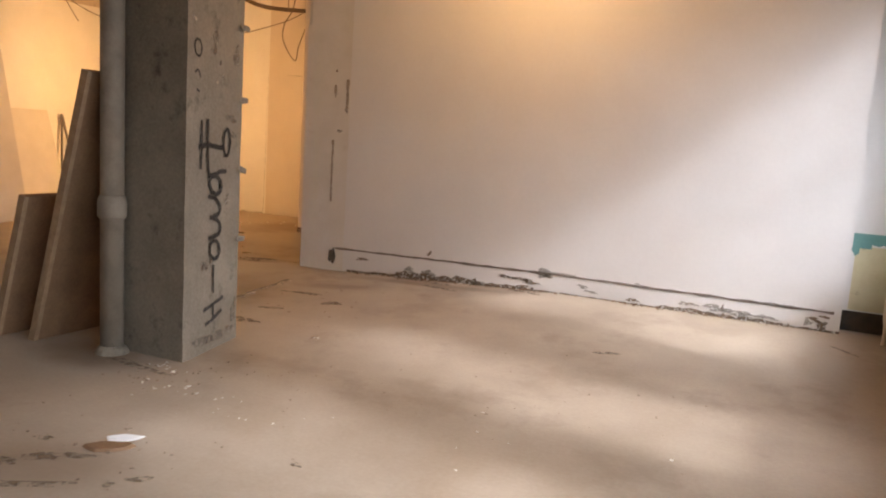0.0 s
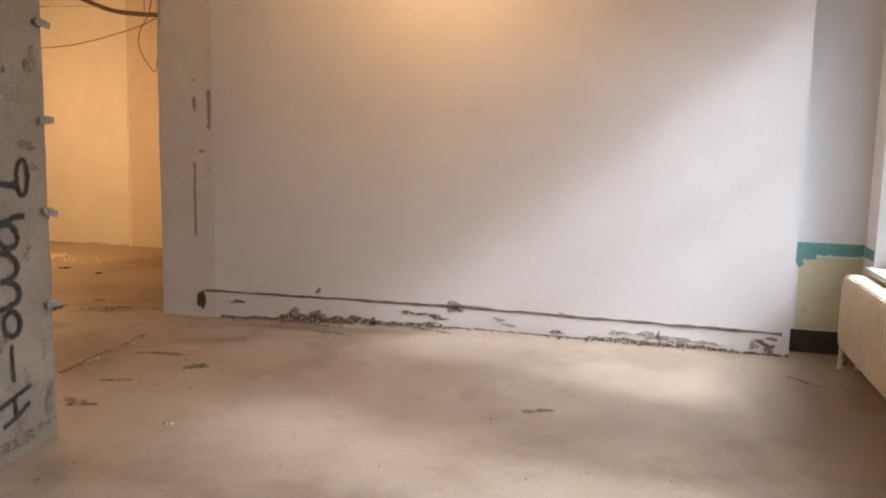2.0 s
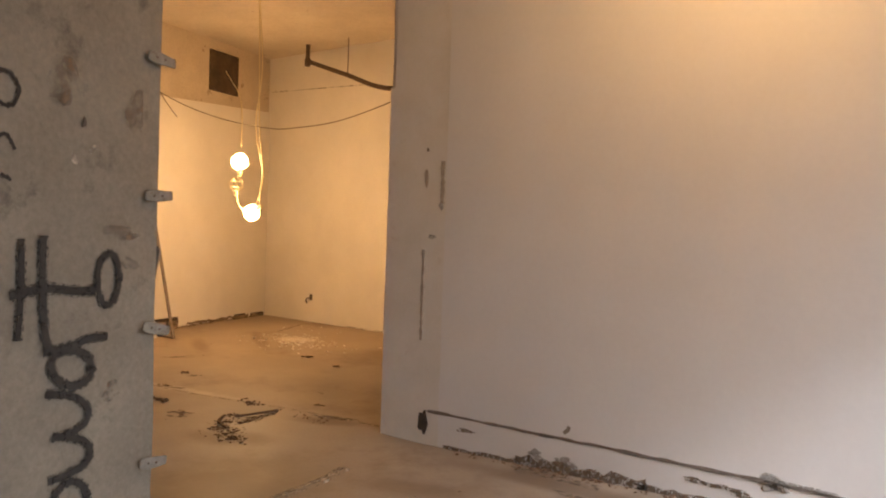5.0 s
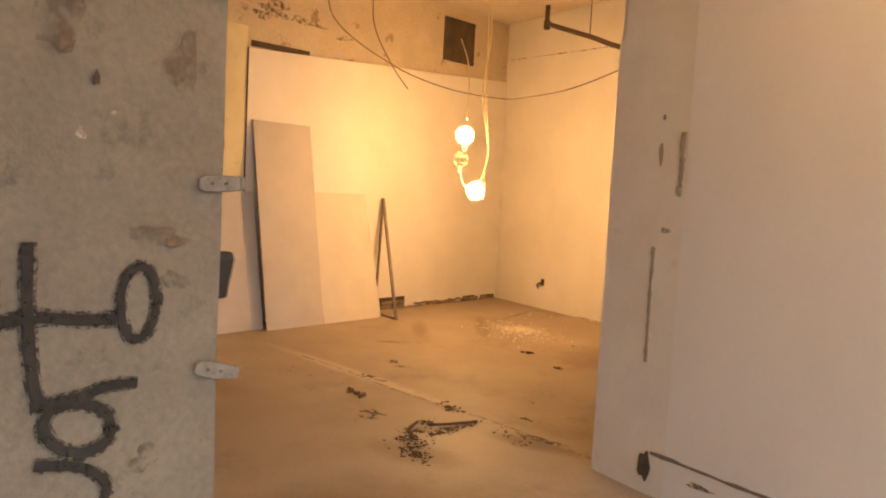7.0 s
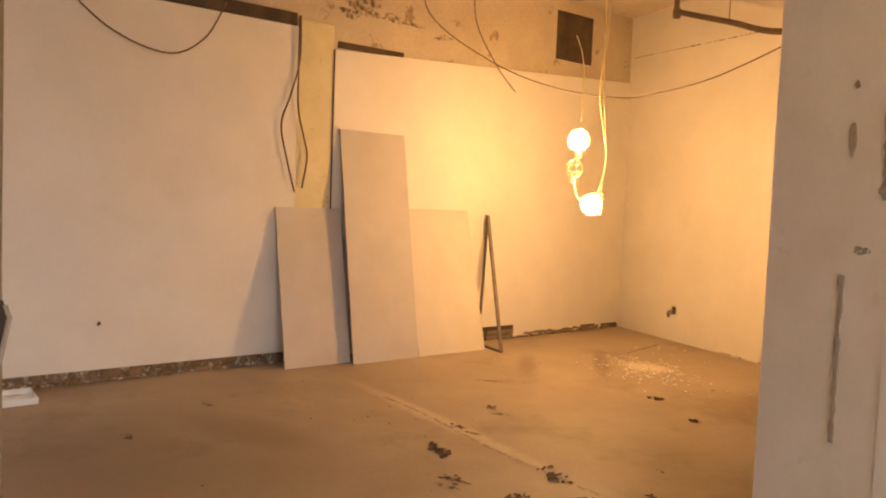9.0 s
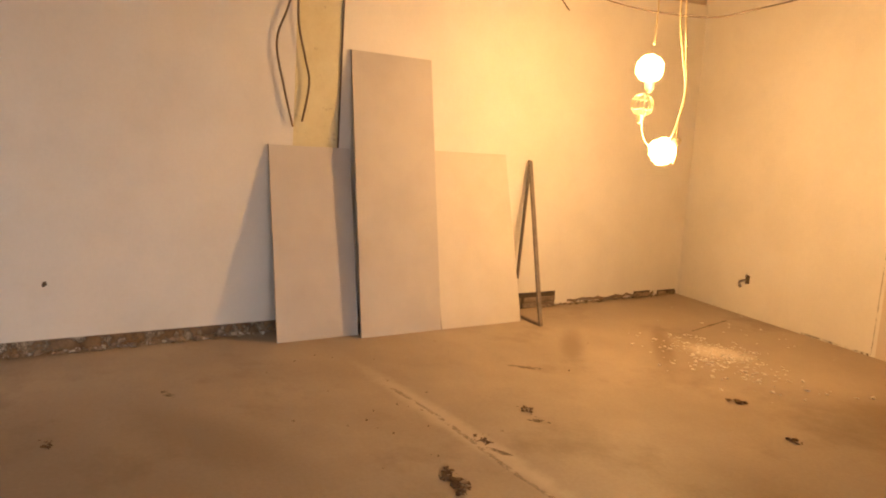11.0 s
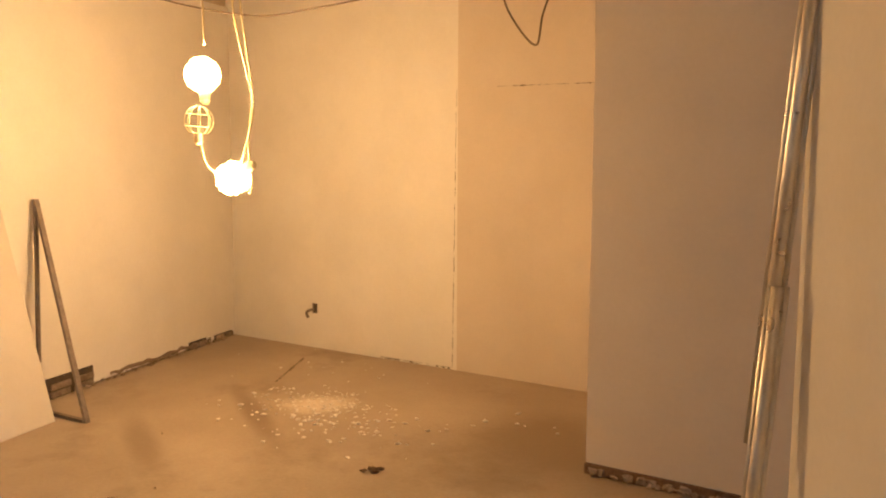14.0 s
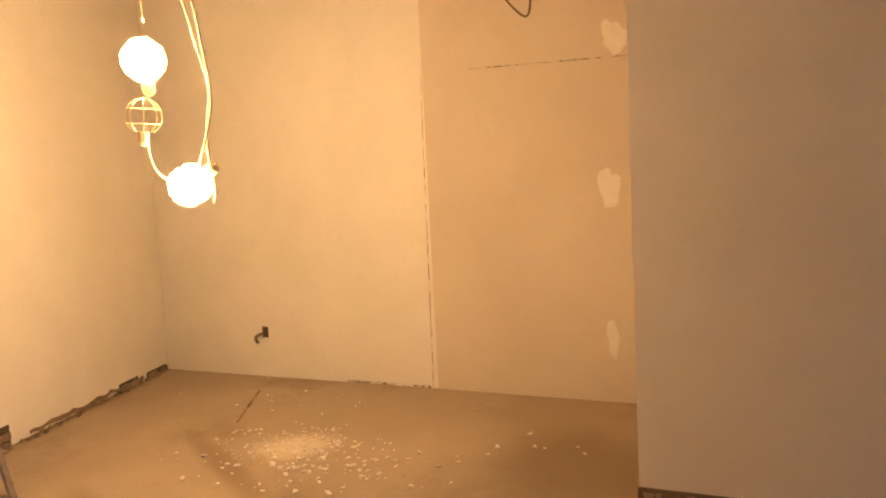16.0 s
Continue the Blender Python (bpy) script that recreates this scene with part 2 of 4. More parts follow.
M_BULB2 = glow("bare_bulb_glow", BULB_WARM, FRONT_LAMP)


# ---- shape helpers ----
def finish(bm, name, material, parent=None):
    bmesh.ops.recalc_face_normals(bm, faces=bm.faces[:])
    me = bpy.data.meshes.new(name)
    bm.to_mesh(me)
    bm.free()
    me.materials.append(material)
    ob = new(name, me)
    if parent:
        ob.parent = parent
    return ob


def part(name, bm, material, parent, label=""):
    return tagged(finish(bm, name, material, parent), label)


def thing(name, label, category, at=(0, 0, 0), group=""):
    ob = new(name)
    ob.empty_display_size = 0.1
    ob.location = at
    return tagged(ob, label, category, group)


def slab(bm, origin, ex, ey, ez):
    """A box from a corner and its three edges."""
    o, ex, ey, ez = Vector(origin), Vector(ex), Vector(ey), Vector(ez)
    v = [bm.verts.new(o + ex * i + ey * j + ez * k) for k in (0, 1) for j in (0, 1) for i in (0, 1)]
    for f in ((0, 1, 3, 2), (4, 6, 7, 5), (0, 4, 5, 1), (2, 3, 7, 6), (0, 2, 6, 4), (1, 5, 7, 3)):
        bm.faces.new([v[i] for i in f])
    return bm


def box(x0, x1, y0, y1, z0, z1, bevel=0.0):
    bm = slab(bmesh.new(), (x0, y0, z0), (x1 - x0, 0, 0), (0, y1 - y0, 0), (0, 0, z1 - z0))
    if bevel:
        bmesh.ops.recalc_face_normals(bm, faces=bm.faces[:])
        bmesh.ops.bevel(bm, geom=bm.edges[:], offset=bevel, segments=2, affect="EDGES", profile=0.5)
    return bm


def tube(bm, pts, r, sides=8, closed=False):
    """A round bar along points."""
    pts = [Vector(p) for p in pts]
    rings = []
    up = Vector((0.31, 0.22, 0.93)).normalized()
    for i, p in enumerate(pts):
        a, b = pts[max(i - 1, 0)], pts[min(i + 1, len(pts) - 1)]
        if closed:
            a, b = pts[i - 1], pts[(i + 1) % len(pts)]
        d = (b - a).normalized()
        u = d.cross(up)
        u = u.normalized() if u.length > 0.05 else d.cross(Vector((1, 0, 0))).normalized()
        w = d.cross(u)
        rings.append([bm.verts.new(p + (u * math.cos(t) + w * math.sin(t)) * r) for t in (2 * math.pi * k / sides for k in range(sides))])
    n = len(rings)
    for i in range(n if closed else n - 1):
        a, b = rings[i], rings[(i + 1) % n]
        for k in range(sides):
            bm.faces.new((a[k], a[(k + 1) % sides], b[(k + 1) % sides], b[k]))
    if not closed:
        bm.faces.new(rings[0]), bm.faces.new(rings[-1])
    return bm


def sag(a, b, drop, n=14, wobble=0.0):
    """Points of a hanging cable."""
    a, b = Vector(a), Vector(b)
    out = []
    for i in range(n + 1):
        t = i / n
        p = a.lerp(b, t)
        p.z -= 4 * drop * t * (1 - t)
        p += Vector((math.sin(t * 9 + 1), math.cos(t * 7), 0)) * wobble * math.sin(math.pi * t)
        out.append(p)
    return out


def spline(pts, n=6):
    """A smooth line through points."""
    pts = [Vector(p) for p in pts]
    out = []
    for i in range(len(pts) - 1):
        p0, p1, p2, p3 = pts[max(i - 1, 0)], pts[i], pts[i + 1], pts[min(i + 2, len(pts) - 1)]
        for k in range(n):
            t = k / n
            out.append(0.5 * ((2 * p1) + (p2 - p0) * t + (2 * p0 - 5 * p1 + 4 * p2 - p3) * t * t + (3 * p1 - p0 - 3 * p2 + p3) * t ** 3))
    return out + [pts[-1]]


def chunk(bm, c, size, rng, flat=0.6):
    """A small broken lump resting at c."""
    pts = []
    for _ in range(9):
        v = Vector((rng.uniform(-1, 1), rng.uniform(-1, 1), rng.uniform(0, 1) * flat * 1.6)) * size * 0.5
        pts.append(bm.verts.new(Vector(c) + v))
    bmesh.ops.convex_hull(bm, input=pts)
    loose = [v for v in pts if v.is_valid and not v.link_faces]
    bmesh.ops.delete(bm, geom=loose, context="VERTS")
    return bm


def blot(bm, c, u, w, ru, rw, rng, rise=0.003, n=18, ragged=0.35):
    """A ragged low patch in the plane of u and w, raised along their normal."""
    c, u, w = Vector(c), Vector(u), Vector(w)
    nrm = u.cross(w).normalized()
    ph = [rng.uniform(0, 6.28) for _ in range(4)]
    edge = []
    for i in range(n):
        t = 2 * math.pi * i / n
        k = 1 + ragged * (0.5 * math.sin(2 * t + ph[0]) + 0.35 * math.sin(3 * t + ph[1]) + 0.3 * math.sin(5 * t + ph[2]) + 0.3 * rng.uniform(-1, 1))
        edge.append(c + u * (math.cos(t) * ru * k) + w * (math.sin(t) * rw * k))
    low = [bm.verts.new(p) for p in edge]
    top = [bm.verts.new(c + (p - c) * 0.86 + nrm * rise) for p in edge]
    for i in range(n):
        bm.faces.new((low[i], low[(i + 1) % n], top[(i + 1) % n], top[i]))
    bm.faces.new(top)
    return bm


def ribbon(bm, pts, width, nrm, rise=0.003, rng=None, closed=False, ragged=0.35):
    """A painted or filled stroke: a thin raised band along points, in a plane with normal nrm."""
    pts, nrm = [Vector(p) for p in pts], Vector(nrm).normalized()
    rows = []
    for i, p in enumerate(pts):
        a, b = pts[max(i - 1, 0)], pts[min(i + 1, len(pts) - 1)]
        if closed:
            a, b = pts[i - 1], pts[(i + 1) % len(pts)]
        s = (b - a).normalized().cross(nrm).normalized()
        h = width * 0.5 * (1 + (rng.uniform(-ragged, ragged) if rng else 0))
        rows.append([bm.verts.new(q) for q in (p - s * h, p - s * h * 0.8 + nrm * rise, p + s * h * 0.8 + nrm * rise, p + s * h)])
    n = len(rows)
    for i in range(n if closed else n - 1):
        a, b = rows[i], rows[(i + 1) % n]
        for k in range(3):
            bm.faces.new((a[k], a[k + 1], b[k + 1], b[k]))
    return bm


def lathe(profile, n=16, axis_at=(0, 0, 0)):
    bm = bmesh.new()
    c = Vector(axis_at)
    rings = [[bm.verts.new(c + Vector((math.cos(2 * math.pi * k / n) * r, math.sin(2 * math.pi * k / n) * r, z))) for k in range(n)] for r, z in profile]
    for a, b in zip(rings, rings[1:]):
        for k in range(n):
            bm.faces.new((a[k], a[(k + 1) % n], b[(k + 1) % n], b[k]))
    bm.faces.new(rings[0]), bm.faces.new(rings[-1])
    return bm


def smooth(ob):
    for f in ob.data.polygons:
        f.use_smooth = True
    return ob


def structure(name, bm, material, label="", category=""):
    return tagged(finish(bm, name, material), label, category, kind="structure")


# the skewed side wall of the back room: s along it, h out from it, z up
WALL_A = Vector((-4.88, -1.67, 0))
WALL_D = Vector((-0.2456, 0.9694, 0))
WALL_N = Vector((0.9694, 0.2456, 0))
UP = Vector((0, 0, 1))


def on_wall(s, h, z):
    return WALL_A + WALL_D * s + WALL_N * h + UP * z


def wall_s(y):
    return (y - WALL_A.y) / WALL_D.y


def wall_slab(bm, s0, s1, h0, h1, z0, z1):
    return slab(bm, on_wall(s0, h0, z0), WALL_D * (s1 - s0), WALL_N * (h1 - h0), UP * (z1 - z0))


# ---- large structure ----
CEIL = 3.95
BACK_Y = 3.66
WIN_X = 5.0


def rise_of(x, y):
    """The slab climbs a little towards the window end of the long wall."""
    a = max(0.0, min(1.0, (x + 0.1) / 2.4))
    b = max(0.0, min(1.0, (y + 2.6) / 2.6))
    return 0.10 * a * b * b * (3 - 2 * b)


def build_floor():
    bm = bmesh.new()
    nx, ny = 84, 96
    x0, x1, y0, y1 = -7.2, 5.6, -9.3, 4.2
    grid = []
    for j in range(ny + 1):
        row = []
        for i in range(nx + 1):
            x, y = x0 + (x1 - x0) * i / nx, y0 + (y1 - y0) * j / ny
            z = rise_of(x, y) + 0.004 * noise.noise(Vector((x * 1.3, y * 1.3, 0)))
            row.append(bm.verts.new((x, y, z)))
        grid.append(row)
    for j in range(ny):
        for i in range(nx):
            bm.faces.new((grid[j][i], grid[j][i + 1], grid[j + 1][i + 1], grid[j + 1][i]))
    slab(bm, (x0, y0, -0.3), (x1 - x0, 0, 0), (0, y1 - y0, 0), (0, 0, 0.27))
    return smooth(structure("floor", bm, M_FLOOR, "dusty bare concrete floor with stains and crumbs", "floor"))


build_floor()
structure("ceiling", box(-7.4, 5.6, -9.3, 4.2, CEIL, CEIL + 0.2), M_CEIL, "stained old bare plaster ceiling", "ceiling")

# long white wall of the front room, standing between the opening and the window end
wall_long = structure("wall_long", box(0.095, 4.55, 0, 0.25, 0.0, CEIL), M_WHITE, "long white painted plaster wall with a cracked base", "wall")
jamb = structure("wall_jamb", box(-0.42, 0.093, 0.003, 0.25, 0.0, 2.42), M_JOINT, "pale filled and patched wall end beside the opening", "wall")
structure("wall_jamb_upper", box(-0.38, 0.093, 0.003, 0.25, 2.42, CEIL), M_JOINT, "pale patched wall end above", "wall")
structure("wall_recess", box(4.55, WIN_X + 0.3, 0.19, 0.45, 0.0, CEIL), M_WHITE, "grey white set-back wall beside the window", "wall")
# angled lining of the opening and the pier behind it
bm = slab(bmesh.new(), (-0.42, 0.02, 0), (-0.48, 0.98, 0), (0.2, 0.10, 0), (0, 0, CEIL))
structure("wall_lining", bm, M_DRYWALL, "yellowish white drywall lining of the opening", "wall")
structure("wall_pier", box(-2.03, 0.6, 2.23, BACK_Y - 0.002, 0.06, CEIL), M_TAN, "plain tan drywall pier in the back room", "wall")
structure("wall_pier_base", box(-2.036, 0.6, 2.224, BACK_Y - 0.002, 0.0, 0.056), M_SOIL, "broken dark base under the drywall pier", "wall")
structure("wall_back", box(-7.0, 0.6, BACK_Y, BACK_Y + 0.25, 0, CEIL), M_DRYWALL, "cream drywall back wall with seams", "wall")

# skewed side wall: old masonry, with drywall in front that stops short of floor and ceiling
structure("wall_side", wall_slab(bmesh.new(), -8.2, wall_s(BACK_Y) + 0.3, -0.33, -0.03, 0, CEIL), M_OLD, "old bare plaster wall above the drywall", "wall")


def drywall_panel(name, s0, s1, top0, top1, foot, label):
    bm = bmesh.new()
    pts = [(s0, foot), (s1, foot), (s1, top1), (s0, top0)]
    a = [bm.verts.new(on_wall(s, 0, z)) for s, z in pts]
    b = [bm.verts.new(on_wall(s, -0.028, z)) for s, z in pts]
    bm.faces.new(a), bm.faces.new(b)
    for i in range(4):
        bm.faces.new((a[i], a[(i + 1) % 4], b[(i + 1) % 4], b[i]))
    return structure(name, bm, M_DRYWALL, label, "wall")


S_EDGE, S_CORNER = wall_s(-0.51), wall_s(BACK_Y)
drywall_panel("wall_side_drywall_1", -8.2, wall_s(-0.87), 3.02, 3.05, 0.095, "white painted drywall over the side wall")
drywall_panel("wall_side_drywall_2", S_EDGE, S_CORNER, 2.90, 3.13, 0.015, "white drywall stopping short of the ceiling")
structure("wall_side_strip", wall_slab(bmesh.new(), wall_s(-0.87) + 0.003, S_EDGE - 0.003, -0.028, -0.006, 0.13, 3.12), M_YELLOW, "yellowed bare plaster strip between drywall sheets", "wall")
structure("trim_side", tube(bmesh.new(), [on_wall(S_EDGE, 0.004, z) for z in (0.14, 1.2, 2.9)], 0.007, 6), M_RUST, "dark metal edge bead between drywall sheets", "trim")

# outer walls that close the place
structure("wall_south", box(-4.2, WIN_X + 0.3, -9.2, -9.0, 0, CEIL), M_WHITE, "plain white wall closing the front room", "wall")

# window wall with four openings; the fourth is unseen, added as fill light
WINDOWS = ((-1.45, -0.08), (-3.35, -2.4), (-5.0, -3.85), (-7.2, -5.8))
SILL, HEAD = 0.75, 2.95


def window_wall():
    bm = bmesh.new()
    ys = [-9.2] + [y for pair in reversed(WINDOWS) for y in pair] + [0.45]
    for i, (a, b) in enumerate(zip(ys, ys[1:])):
        if i % 2 == 0:
            slab(bm, (WIN_X, a, 0), (0.3, 0, 0), (0, b - a, 0), (0, 0, CEIL))
        else:
            slab(bm, (WIN_X, a, 0), (0.3, 0, 0), (0, b - a, 0), (0, 0, SILL))
            slab(bm, (WIN_X, a, HEAD), (0.3, 0, 0), (0, b - a, 0), (0, 0, CEIL - HEAD))
    return structure("wall_window", bm, M_WHITE, "white plaster window wall", "wall")


window_wall()
for k, (a, b) in enumerate(WINDOWS):
    win = structure("window_%d" % (k + 1), box(WIN_X + 0.10, WIN_X + 0.17, a, a + 0.06, SILL, HEAD), M_FRAME, "white framed sash window", "window")
    part("window_frame", box(WIN_X + 0.10, WIN_X + 0.17, b - 0.06, b, SILL, HEAD), M_FRAME, win)
    part("window_head", box(WIN_X + 0.10, WIN_X + 0.17, a + 0.06, b - 0.06, HEAD - 0.06, HEAD), M_FRAME, win)
    part("window_rail", box(WIN_X + 0.10, WIN_X + 0.17, a + 0.06, b - 0.06, 1.93, 1.99), M_FRAME, win)
    part("window_foot", box(WIN_X + 0.10, WIN_X + 0.17, a + 0.06, b - 0.06, SILL, SILL + 0.06), M_FRAME, win)
    part("window_sill", box(WIN_X - 0.05, WIN_X + 0.10, a - 0.05, b + 0.05, SILL - 0.035, SILL + 0.004, 0.008), M_FRAME, win)
    for z0, z1 in ((SILL + 0.06, 1.93), (1.99, HEAD - 0.06)):
        pane = part("pane", box(WIN_X + 0.13, WIN_X + 0.136, a + 0.06, b - 0.06, z0, z1), M_GLASS, win)
        pane.visible_shadow = False
    sky_lamp(a + 0.05, b - 0.05, SILL + 0.05, HEAD - 0.05, WIN_X + 0.36, WINDOW_SKY[k])

# ---- concrete column with its pipe ----
column = thing("concrete_column", "grey cast concrete column with black scrawled spray paint", "column", (0.72, -2.9, 0))


def local(ob):
    """Shift a part so that it stays in place under its moved parent."""
    ob.matrix_parent_inverse = Matrix.Translation(-ob.parent.location)
    return ob


def column_body():
    bm = bmesh.new()
    x0, x1, y0, y1 = 0.40, 0.955, -3.17, -2.55
    nz = 40
    ring0 = None
    base = [(x0, y0)] + [(1.0 - 0.125 * i / 7, y0 + (y1 - y0) * i / 7) for i in range(8)] + [(x0, y1)]
    for k in range(nz + 1):
        z = CEIL * k / nz
        ring = []
        for (x, y) in base:
            p = Vector((x, y, z))
            w = noise.noise(p * 3.1) * 0.004 + noise.noise(p * 9.0) * 0.002
            ring.append(bm.verts.new((x + w, y + w * 0.8, z)))
        if ring0:
            for i in range(len(ring)):
                j = (i + 1) % len(ring)
                bm.faces.new((ring0[i], ring0[j], ring[j], ring[i]))
        else:
            bm.faces.new(ring)
        ring0 = ring
    bm.faces.new(ring0)
    return bm


local(part("shaft", column_body(), M_CONC, column))
rng = random.Random(4)


def on_column(y, z):
    return Vector((1.0 - 0.191 * (y + 3.17) + 0.0045, y, z))


def stroke(pts, width, smoothly=True):
    """A sprayed line: a solid core on a wider speckled mist, with uneven pressure."""
    path = [on_column(y - 0.016 + rng.uniform(-0.002, 0.002), z + rng.uniform(-0.002, 0.002)) for y, z in pts]
    path = spline(path, 7) if smoothly else path
    mist = [p - Vector((0.002, 0, 0)) for p in path]
    core = local(part("paint_stroke", ribbon(bmesh.new(), path, width * 0.86, (1, 0.19, 0), 0.0008, rng, ragged=0.09), M_PAINT, column))
    local(part("paint_mist", ribbon(bmesh.new(), mist, width * 1.35, (1, 0.19, 0), 0.0006, rng, ragged=0.12), M_SPRAY, column, "speckled grey edge of sprayed paint"))
    return core


def ring_stroke(y, z, ry, rz, width, turn=6.6, tilt=0.25):
    pts = []
    for i in range(41):
        t = turn * i / 40
        a, b = math.cos(t) * ry, math.sin(t) * rz
        pts.append((y + a + b * tilt * 0.3, z + b - a * tilt))
    stroke(pts, width, smoothly=False)


stroke([(-2.935, 1.41), (-2.935, 1.25), (-2.92, 1.11), (-2.90, 1.075)], 0.026)
stroke([(-3.00, 1.40), (-3.00, 1.26), (-3.005, 1.12)], 0.022)
stroke([(-3.03, 1.245), (-2.93, 1.26), (-2.84, 1.245), (-2.765, 1.245)], 0.028)
ring_stroke(-2.722, 1.275, 0.038, 0.078, 0.022)
stroke([(-2.93, 1.075), (-2.84, 1.085), (-2.78, 1.10), (-2.72, 1.10)], 0.024)
ring_stroke(-2.84, 1.02, 0.066, 0.052, 0.026)
stroke([(-2.92, 0.955), (-2.83, 0.935), (-2.78, 0.885), (-2.80, 0.84), (-2.86, 0.825), (-2.90, 0.83)], 0.024)
stroke([(-2.86, 0.825), (-2.79, 0.79), (-2.775, 0.74), (-2.82, 0.71), (-2.91, 0.70)], 0.024)
ring_stroke(-2.835, 0.625, 0.055, 0.055, 0.024)
stroke([(-2.845, 0.535), (-2.845, 0.44), (-2.84, 0.36)], 0.018)
stroke([(-2.95, 0.265), (-2.86, 0.285), (-2.73, 0.315)], 0.022)
stroke([(-2.93, 0.175), (-2.84, 0.195), (-2.74, 0.235)], 0.022)
stroke([(-2.845, 0.285), (-2.835, 0.195)], 0.022)
ring_stroke(-3.05, 1.80, 0.035, 0.045, 0.012)
stroke([(-3.08, 1.66), (-3.05, 1.68), (-3.02, 1.64)], 0.011)
stroke([(-3.06, 1.57), (-3.03, 1.555)], 0.012)

# cut hinge straps left on the column's edge
for z, tilt in ((1.98, -4), (1.54, 2), (1.10, -14), (0.66, -8)):
    hinge = thing("hinge_strap", "cut-off rusty steel hinge strap on the concrete column", "hinge", (0.887, -2.54, z), "hinge straps on the column")
    hinge.rotation_euler = (radians(tilt), 0, radians(11))
    bm = bmesh.new()
    rows = []
    for y, h, x in ((-0.074, 0.012, 0.004), (-0.064, 0.018, 0.006), (-0.03, 0.020, 0.008), (0.0, 0.018, 0.007), (0.042, 0.014, -0.002)):
        rows.append([bm.verts.new((x + dx, y, z)) for dx, z in ((0.0, -h), (0.004, -h * 0.9), (0.004, h * 0.9), (0.0, h))])
    for a, b in zip(rows, rows[1:]):
        for k in range(4):
            bm.faces.new((a[k], a[(k + 1) % 4], b[(k + 1) % 4], b[k]))
    bm.faces.new(rows[0]), bm.faces.new(rows[-1])
    part("strap", bm, M_HINGE, hinge)
    part("knuckle", tube(bmesh.new(), [(0.0, 0.030, -0.013), (0.0, 0.032, 0.016)], 0.007, 8), M_HINGE, hinge)
    for y in (-0.045, -0.012):
        part("screw", tube(bmesh.new(), [(0.010, y, 0), (0.0135, y, 0)], 0.004, 8), M_RUST, hinge)
latch = thing("latch_plate", "dark bent steel latch plate on the column edge", "latch", (0.80, -2.54, 1.31))
bm = bmesh.new()
rings = []
for z, y, w in ((-0.050, 0.026, 0.010), (-0.044, 0.032, 0.016), (-0.01, 0.033, 0.020), (0.045, 0.044, 0.024), (0.062, 0.039, 0.020)):
    rings.append([bm.verts.new(p) for p in ((-w, -0.05, z), (w, -0.05, z), (w, y * 0.6, z), (w * 0.3, y, z), (-w, y * 0.9, z))])
for low, high in zip(rings, rings[1:]):
    for k in range(5):
        bm.faces.new((low[k], low[(k + 1) % 5], high[(k + 1) % 5], high[k]))
bm.faces.new(rings[0]), bm.faces.new(rings[-1])
part("plate", bm, M_TAR, latch)
part("lip", tube(bmesh.new(), [(0.006, 0.028, -0.048), (0.007, 0.034, -0.01), (0.008, 0.045, 0.045), (0.007, 0.040, 0.060)], 0.003, 6), M_IRON, latch, "worn grey metal edge")

# drain pipe at the column
drain = thing("drain_pipe", "grey cast iron drain pipe with a collar", "pipe", (0.53, -3.25, 0))
smooth(part("pipe", lathe([(0.066, 0.0), (0.066, CEIL)], 20), M_IRON, drain))
smooth(part("collar", lathe([(0.067, 0.80), (0.082, 0.815), (0.082, 0.90), (0.074, 0.93), (0.067, 0.94)], 20), M_IRON, drain))
part("base_grout", lathe([(0.10, 0.0), (0.085, 0.03), (0.067, 0.05)], 14), M_CONC, drain)

# plywood sheets leaning against the pipe
for foot, top, z, y0, y1 in ((-0.05, 0.42, 1.64, -3.36, -2.85), (-0.30, -0.03, 0.90, -3.42, -3.0)):
    ply = thing("plywood_sheet", "brown plywood sheet leaning beside the drain pipe", "plywood", (foot, y0, 0), "leaning plywood sheets")
    part("face", slab(bmesh.new(), (0, 0.03, 0.0), (top - foot, 0, z), (0, y1 - y0 - 0.03, 0), (0.045, 0, -0.012)), M_WOOD, ply)
    part("edge", slab(bmesh.new(), (-0.004, 0, 0.0), (top - foot, 0, z), (0, 0.029, 0), (0.05, 0, -0.013)), M_WOODEDGE, ply)

# ---- back room: leaning drywall sheets ----
def leaning_sheet(y0, y1, height, off, mtl, label):
    s0, s1 = wall_s(y0), wall_s(y1)
    base = on_wall(s0, off, 0.0)
    ob = thing("drywall_sheet", label, "drywall sheet", base, "leaning drywall sheets")
    lean = on_wall(s0, 0.02, height) - base
    thick = WALL_N * 0.0125
    bm = slab(bmesh.new(), (0, 0, 0.0), WALL_D * (s1 - s0), lean, -thick)
    part("board", bm, mtl, ob)
    bm = slab(bmesh.new(), WALL_D * -0.003, WALL_D * 0.0028, lean, -thick)
    part("paper_edge", bm, M_SLOT, ob, "dark bound paper edge")
    return ob


leaning_sheet(-1.06, -0.42, 1.42, 0.30, M_BOARD, "short grey drywall offcut leaning on the wall")
leaning_sheet(-0.44, 0.27, 2.17, 0.40, M_BOARD, "tall grey drywall sheet leaning on the wall")
leaning_sheet(0.28, 1.10, 1.44, 0.40, M_BOARD_PALE, "low wide pale drywall sheet leaning on the wall")

# timber prop frame beside the sheets
prop = thing("prop_frame", "dark slim steel prop frame leaning on the wall", "prop frame", (-5.012, 1.29, 0))
TOP = on_wall(wall_s(1.37), 0.03, 1.40) - Vector((-5.012, 1.29, 0))
